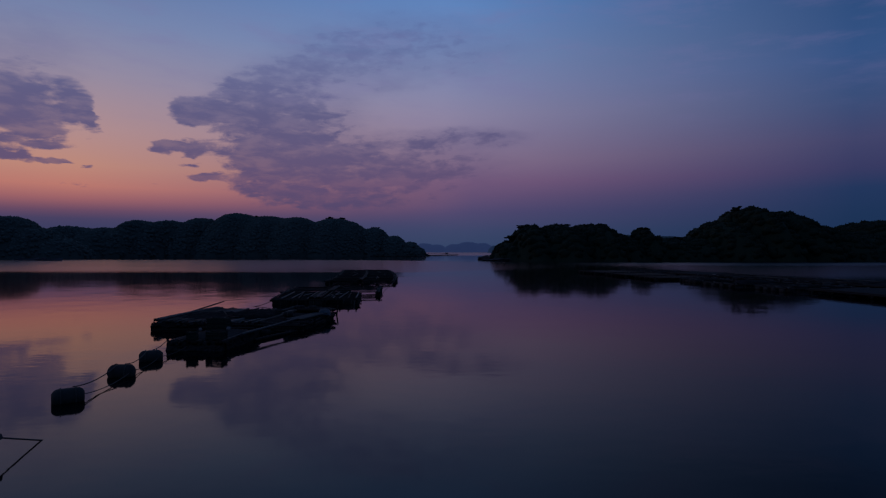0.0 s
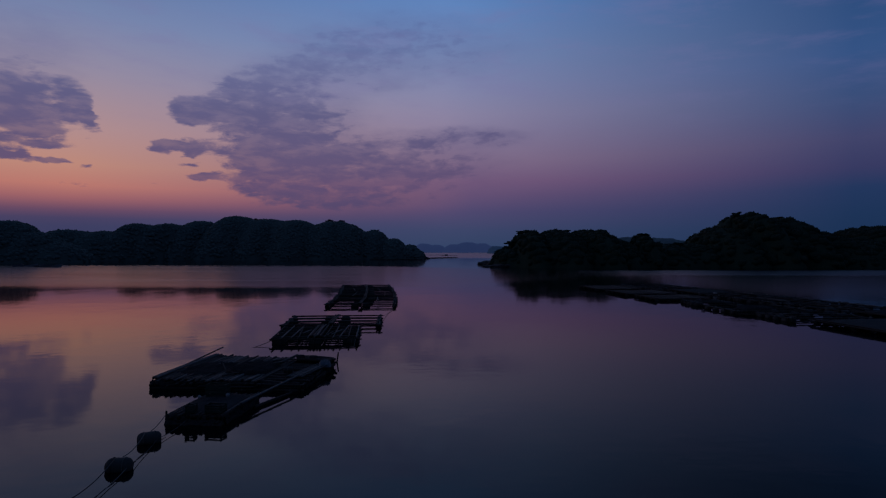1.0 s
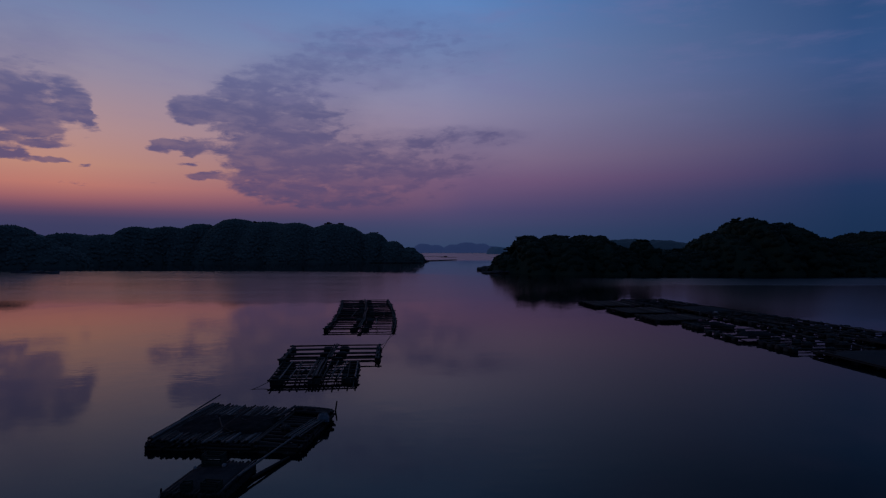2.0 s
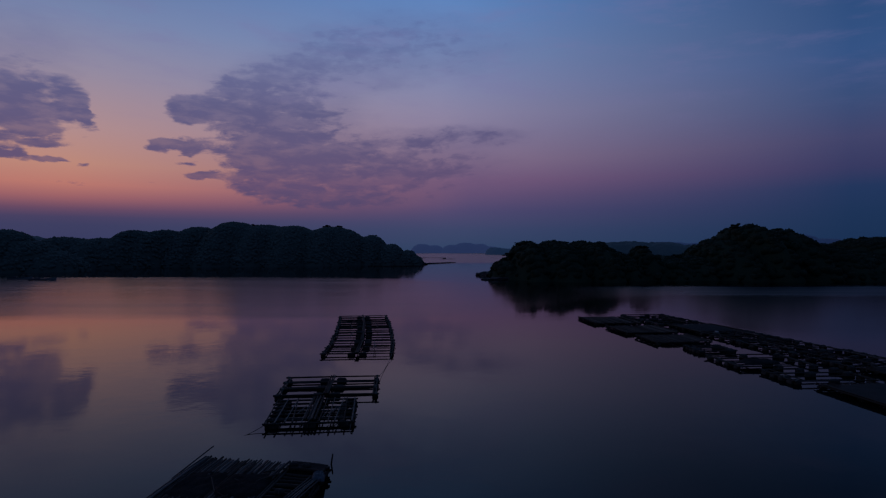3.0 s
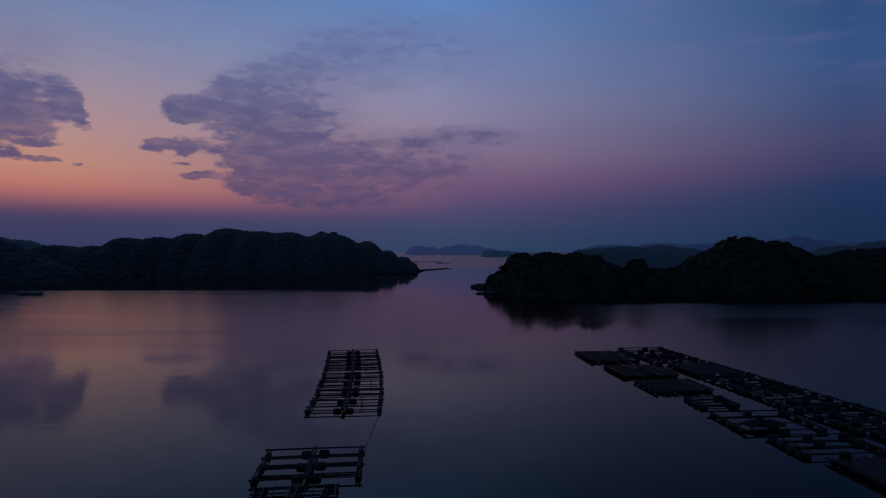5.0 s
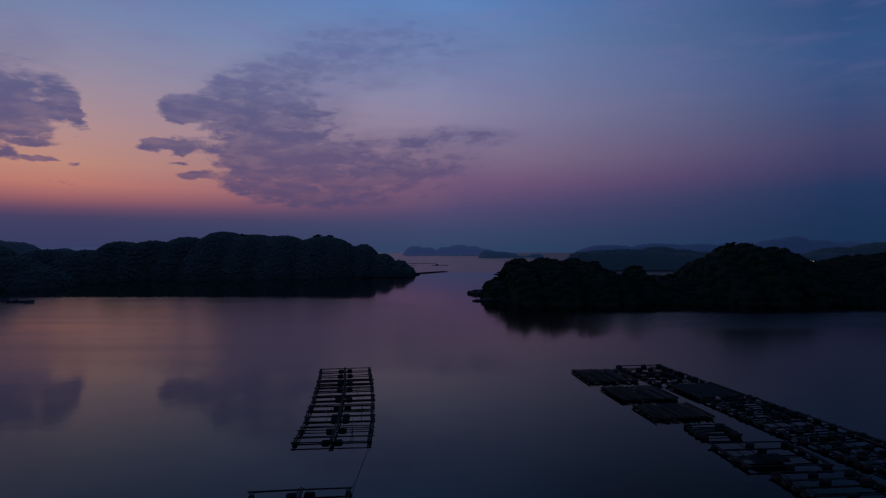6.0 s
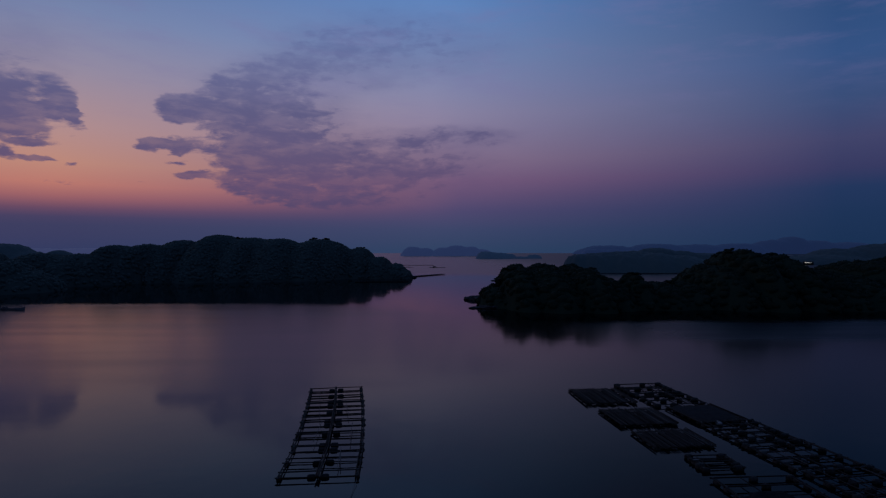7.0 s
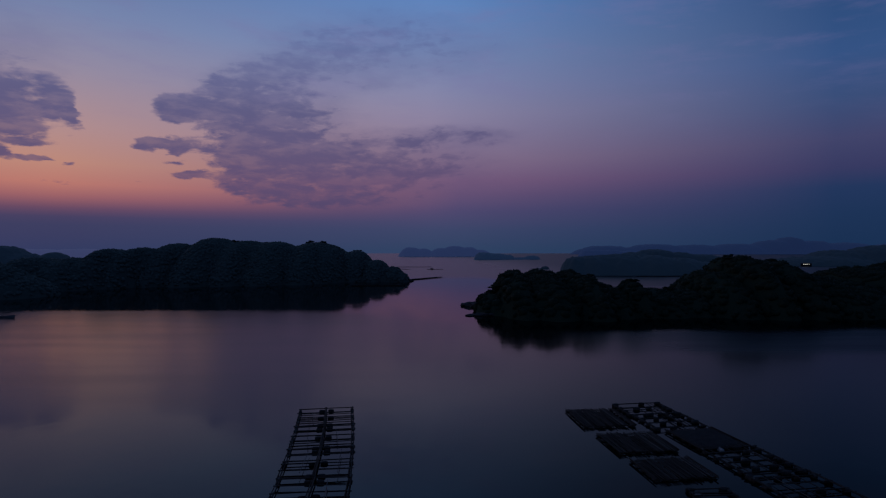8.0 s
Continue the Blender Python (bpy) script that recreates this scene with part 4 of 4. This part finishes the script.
# ---- boats, far rafts, shore rocks, skyline trees, a lit shed ----
def boat(m, length, label):
    """An open fishing boat: flared hull with a raised bow, wash rail, deck, engine box and a pipe arch."""
    t = thing("fishing_boat", label, "boat", m, "moored boats")
    stations, verts, faces = 14, [], []
    for i in range(stations + 1):
        f = i / stations
        x = (f - 0.5) * length
        half = length * 0.125 * (1 - max(0.0, (f - 0.45) / 0.55) ** 2.2) * (0.86 + 0.14 * min(1, f / 0.2))
        top = 0.75 + 0.75 * max(0.0, (f - 0.4) / 0.6) ** 2
        for side in (-1, 1):
            for k, (bw, bz) in enumerate(((0.55, -0.35), (0.82, 0.05), (1.0, top), (0.90, top), (0.88, top - 0.35))):
                verts.append((x + (0.25 * bz if f > 0.9 else 0), side * max(half, 0.03) * bw, bz))
    for i in range(stations):
        for side in (0, 1):
            for k in range(4):
                a = i * 10 + side * 5 + k
                q = (a, a + 1, a + 11, a + 10)
                faces.append(q if side else q[::-1])
        a = i * 10
        faces.append((a, a + 5, a + 15, a + 10))
        faces.append((a + 4, a + 14, a + 19, a + 9))
    faces += [(0, 1, 2, 3, 4, 9, 8, 7, 6, 5), tuple(stations * 10 + k for k in (5, 6, 7, 8, 9, 4, 3, 2, 1, 0))]
    part("hull", mesh_of("hull", verts, faces), HULL, t)
    for side in (-1, 1):
        pts = [((i / 10 - 0.5) * length * 0.98, side * length * 0.126 * (1 - max(0.0, (i / 10 - 0.45) / 0.55) ** 2.2), 0.72 + 0.75 * max(0.0, (i / 10 - 0.4) / 0.6) ** 2) for i in range(10)]
        part("rubbing_strip", mesh_of("rubbing_strip", *tube(pts, [0.06] * 10, 6)), HULL_DARK, t)
    bm = bmesh.new()
    bmesh.ops.create_cube(bm, size=1.0, matrix=pose(-length * 0.22, 0, 0.95) @ Matrix.Diagonal((1.6, 1.3, 1.1, 1)))
    bmesh.ops.bevel(bm, geom=bm.edges[:], offset=0.12, segments=2)
    part("engine_box", mesh_of_bm("engine_box", bm), HULL_DARK, t)
    for y in (-0.9, 0.9):
        part("pipe_frame", mesh_of("pipe_frame", *tube([(1.2, y, 0.7), (1.1, y, 2.2), (1.4, y, 2.45), (4.0, y, 2.45), (4.6, y, 2.2), (4.2, y, 1.0)], [0.07] * 6, 6)), HULL_DARK, t)
    for x in (1.3, 4.1):
        part("pipe_rail", mesh_of("pipe_rail", *tube([(x, -0.9, 2.45), (x, 0.9, 2.45)], [0.06] * 2, 6)), HULL_DARK, t)
    return t


boat(pose(-195.4, 281.5, 0, 0, 0, -6), 13.5, "weathered grey fishing boat moored near the headland")
boat(pose(-213.0, 290.0, 0, 0, 0, 8), 11.0, "small fishing boat lying low among moorings")


def far_raft(m, length, width, label, hut=False):
    """A long low line of lashed rafts seen from afar."""
    t = thing("raft_line", label, "raft", m, "distant raft lines")
    for y in (-width / 2, 0, width / 2):
        pole(t, (-length / 2, y, 0.45), (length / 2, y, 0.45), 0.22, 2, "long_beam")
    n = max(5, int(length / 5))
    for i in range(n):
        x = -length / 2 + length * i / (n - 1)
        pole(t, (x, -width / 2 - 0.4, 0.65), (x, width / 2 + 0.4, 0.65), 0.15, 2, "cross_bar")
        drum(t, x, rng.uniform(-0.3, 0.3) * width, 0, size=1.3)
    if hut:
        bm = bmesh.new()
        bmesh.ops.create_cube(bm, size=1.0, matrix=pose(-length * 0.2, 0, 1.2) @ Matrix.Diagonal((4.2, 2.4, 1.2, 1)))
        bmesh.ops.bevel(bm, geom=bm.edges[:], offset=0.1, segments=1)
        part("hut_wall", mesh_of_bm("hut_wall", bm), TIMBER, t)
        x = -length * 0.2
        part("hut_roof", mesh_of("hut_roof", [(x - 2.5, -1.6, 1.75), (x + 2.5, -1.6, 1.75), (x + 2.5, 1.6, 1.75), (x - 2.5, 1.6, 1.75), (x - 2.5, 0, 2.3), (x + 2.5, 0, 2.3)],
                                 [(0, 1, 5, 4), (2, 3, 4, 5), (0, 4, 3), (1, 2, 5), (3, 2, 1, 0)]), TIMBER, t)
    return t


far_raft(pose(-3.0, 632, 0, 0, 0, 60), 68, 8, "long dark line of rafts off the island point")
far_raft(pose(-42, 513, 0, 0, 0, 4), 46, 6, "dark line of rafts along the island shore")
far_raft(pose(-24, 1050, 0, 0, 0, -4), 60, 5, "faint raft line in the open strait")
far_raft(pose(11, 918, 0, 0, 0, 0), 24, 5, "small far raft carrying a hut", True)
far_raft(pose(-40, 930, 0, 0, 0, 0), 22, 4, "faint raft line in the open strait")
far_raft(pose(270, 672, 0, 0, 0, 3), 50, 5, "faint raft line before the hazy island")
far_raft(pose(320, 640, 0, 0, 0, 2), 40, 5, "faint raft line before the hazy island")


def rock(x, y, sx, sy, sz, seed):
    bm = bmesh.new()
    bmesh.ops.create_icosphere(bm, subdivisions=3, radius=1.0)
    off = Vector((seed * 5.1, seed * 2.3, 0))
    for v in bm.verts:
        k = 1 + 0.35 * noise.noise(v.co * 1.5 + off) + 0.2 * noise.noise(v.co * 4 + off)
        v.co = Vector((v.co.x * k * sx, v.co.y * k * sy, v.co.z * k * sz))
    ob = part("rock", mesh_of_bm("rock", bm), ROCK, None, "", pose(x, y, 0.1, 0, 0, seed * 40))
    return tagged(ob, "dark low shore rock at the island point", "rock", "shore rocks")


for k, (x, y, sx, sy, sz) in enumerate(((30, 330, 5, 6, 2.6), (25.5, 333, 3.6, 4, 1.9), (22.6, 335, 2.2, 2, 1.5), (28, 286, 4.5, 3, 1.2), (23.5, 286, 3.4, 2.2, 0.7), (34, 288, 5, 4, 2.2),
                                        (-19, 586, 5, 6, 2.2), (-24, 578, 6, 5, 3.0))):
    rock(x, y, sx, sy, sz, k + 1)


def tree(m, height, spread, seed, flat, label):
    """A shore pine: tapering bent trunk, limbs, and a crown of separate leaf clumps."""
    r = random.Random(seed)
    t = thing("pine_tree", label, "tree", m, "trees on the island skyline")
    lean = Vector((r.uniform(-0.12, 0.12), r.uniform(-0.1, 0.1), 1)) * height
    trunk = [Vector((0, 0, -1.0)), lean * 0.35 + Vector((r.uniform(-0.3, 0.3), 0, 0)), lean * 0.7 + Vector((r.uniform(-0.4, 0.4), 0, 0)), lean]
    part("trunk", mesh_of("trunk", *tube(trunk, [0.26, 0.2, 0.13, 0.05], 7), smooth=True), BARK, t)
    verts, tris, count = [], [], 0
    for i in range(8):
        a = i * 2.4 + r.uniform(-0.4, 0.4)
        f = r.uniform(0.55, 1.0)
        root = trunk[2].lerp(trunk[3], max(0, (f - 0.6) / 0.4))
        tip = root + Vector((math.cos(a), math.sin(a), 0)) * spread * r.uniform(0.35, 1.0) + Vector((0, 0, height * r.uniform(0.0, 0.14)))
        part("limb", mesh_of("limb", *tube([root, root.lerp(tip, 0.5) + Vector((0, 0, 0.15)), tip], [0.09, 0.06, 0.03], 5)), BARK, t)
        for k in range(4):
            c, f2 = CROWNS_COARSE[r.randrange(6)]
            s = spread * r.uniform(0.18, 0.34)
            at = tip.lerp(root, 0.25 * k) + Vector((r.uniform(-0.4, 0.4), r.uniform(-0.4, 0.4), r.uniform(-0.1, 0.4)))
            verts.append(c * np.array([s, s, s * flat]) + np.array(at))
            tris.append(f2 + count)
            count += len(c)
    part("crown", mesh_of_triangles("crown", np.concatenate(verts), np.concatenate(tris)), LEAF, t)
    return t


# x, y, height, spread, flatness
for k, (x, y, h, w, flat) in enumerate(((38.5, 309, 6.5, 4.2, 0.4), (44, 312, 6.0, 3.6, 0.5), (66, 306, 5.6, 3.0, 0.6), (73, 304, 5.8, 3.2, 0.45), (84, 301, 5.4, 3.0, 0.6), (94, 300, 5.0, 2.4, 0.8),
                                       (97.5, 299, 5.6, 2.2, 0.8), (105, 296, 5.2, 3.4, 0.6), (127, 304, 5.4, 2.6, 0.7), (160, 309, 5.6, 3.6, 0.5), (170, 310, 5.4, 3.4, 0.6), (186, 313, 5.6, 3.6, 0.5), (213, 320, 5.2, 3.4, 0.5))):
    z = float(ground_height(EAST_ISLE, np.array(float(x)), np.array(float(y))))
    tree(pose(x, y, z - 2.9, 0, 0, k * 50), h, w, 100 + k, flat, "dark evergreen tree standing out on the island ridge")
for k, (x, y, h, w, flat) in enumerate(((-118, 600, 8.5, 6.0, 0.45), (-108, 606, 7.5, 5.0, 0.5), (-190, 583, 7.6, 4.6, 0.5), (-76, 625, 7.0, 4.6, 0.5), (-33, 592, 6.0, 3.4, 0.6), (-160, 588, 7.0, 4.0, 0.6))):
    z = float(ground_height(WEST_ISLE, np.array(float(x)), np.array(float(y)), 1.3, 6))
    tree(pose(x, y, z - 4.9, 0, 0, k * 70), h, w, 200 + k, flat, "evergreen tree standing above the long island ridge")

# lit shed on the dim headland
shed = thing("harbour_shed", "low dark harbour shed with a row of lit windows", "building", pose(714, 1070, 1.2, 0, 0, -30))
bm = bmesh.new()
bmesh.ops.create_cube(bm, size=1.0, matrix=pose(0, 0, 1.0) @ Matrix.Diagonal((17, 8, 6, 1)))
part("wall", mesh_of_bm("wall", bm), TIMBER, shed)
part("roof", mesh_of("roof", [(-9, -4.6, 4.0), (9, -4.6, 4.0), (9, 4.6, 4.0), (-9, 4.6, 4.0), (-9, 0, 5.4), (9, 0, 5.4)],
                     [(0, 1, 5, 4), (2, 3, 4, 5), (0, 4, 3), (1, 2, 5), (3, 2, 1, 0)]), TIMBER, shed)
for x, w in ((-4.4, 1.8), (-1.6, 1.6), (1.2, 1.6), (4.6, 0.9)):
    bm = bmesh.new()
    bmesh.ops.create_cube(bm, size=1.0, matrix=pose(x, -4.05, 3.0) @ Matrix.Diagonal((w, 0.16, 1.0, 1)))
    part("window", mesh_of_bm("window", bm), LAMP_LIGHT, shed)
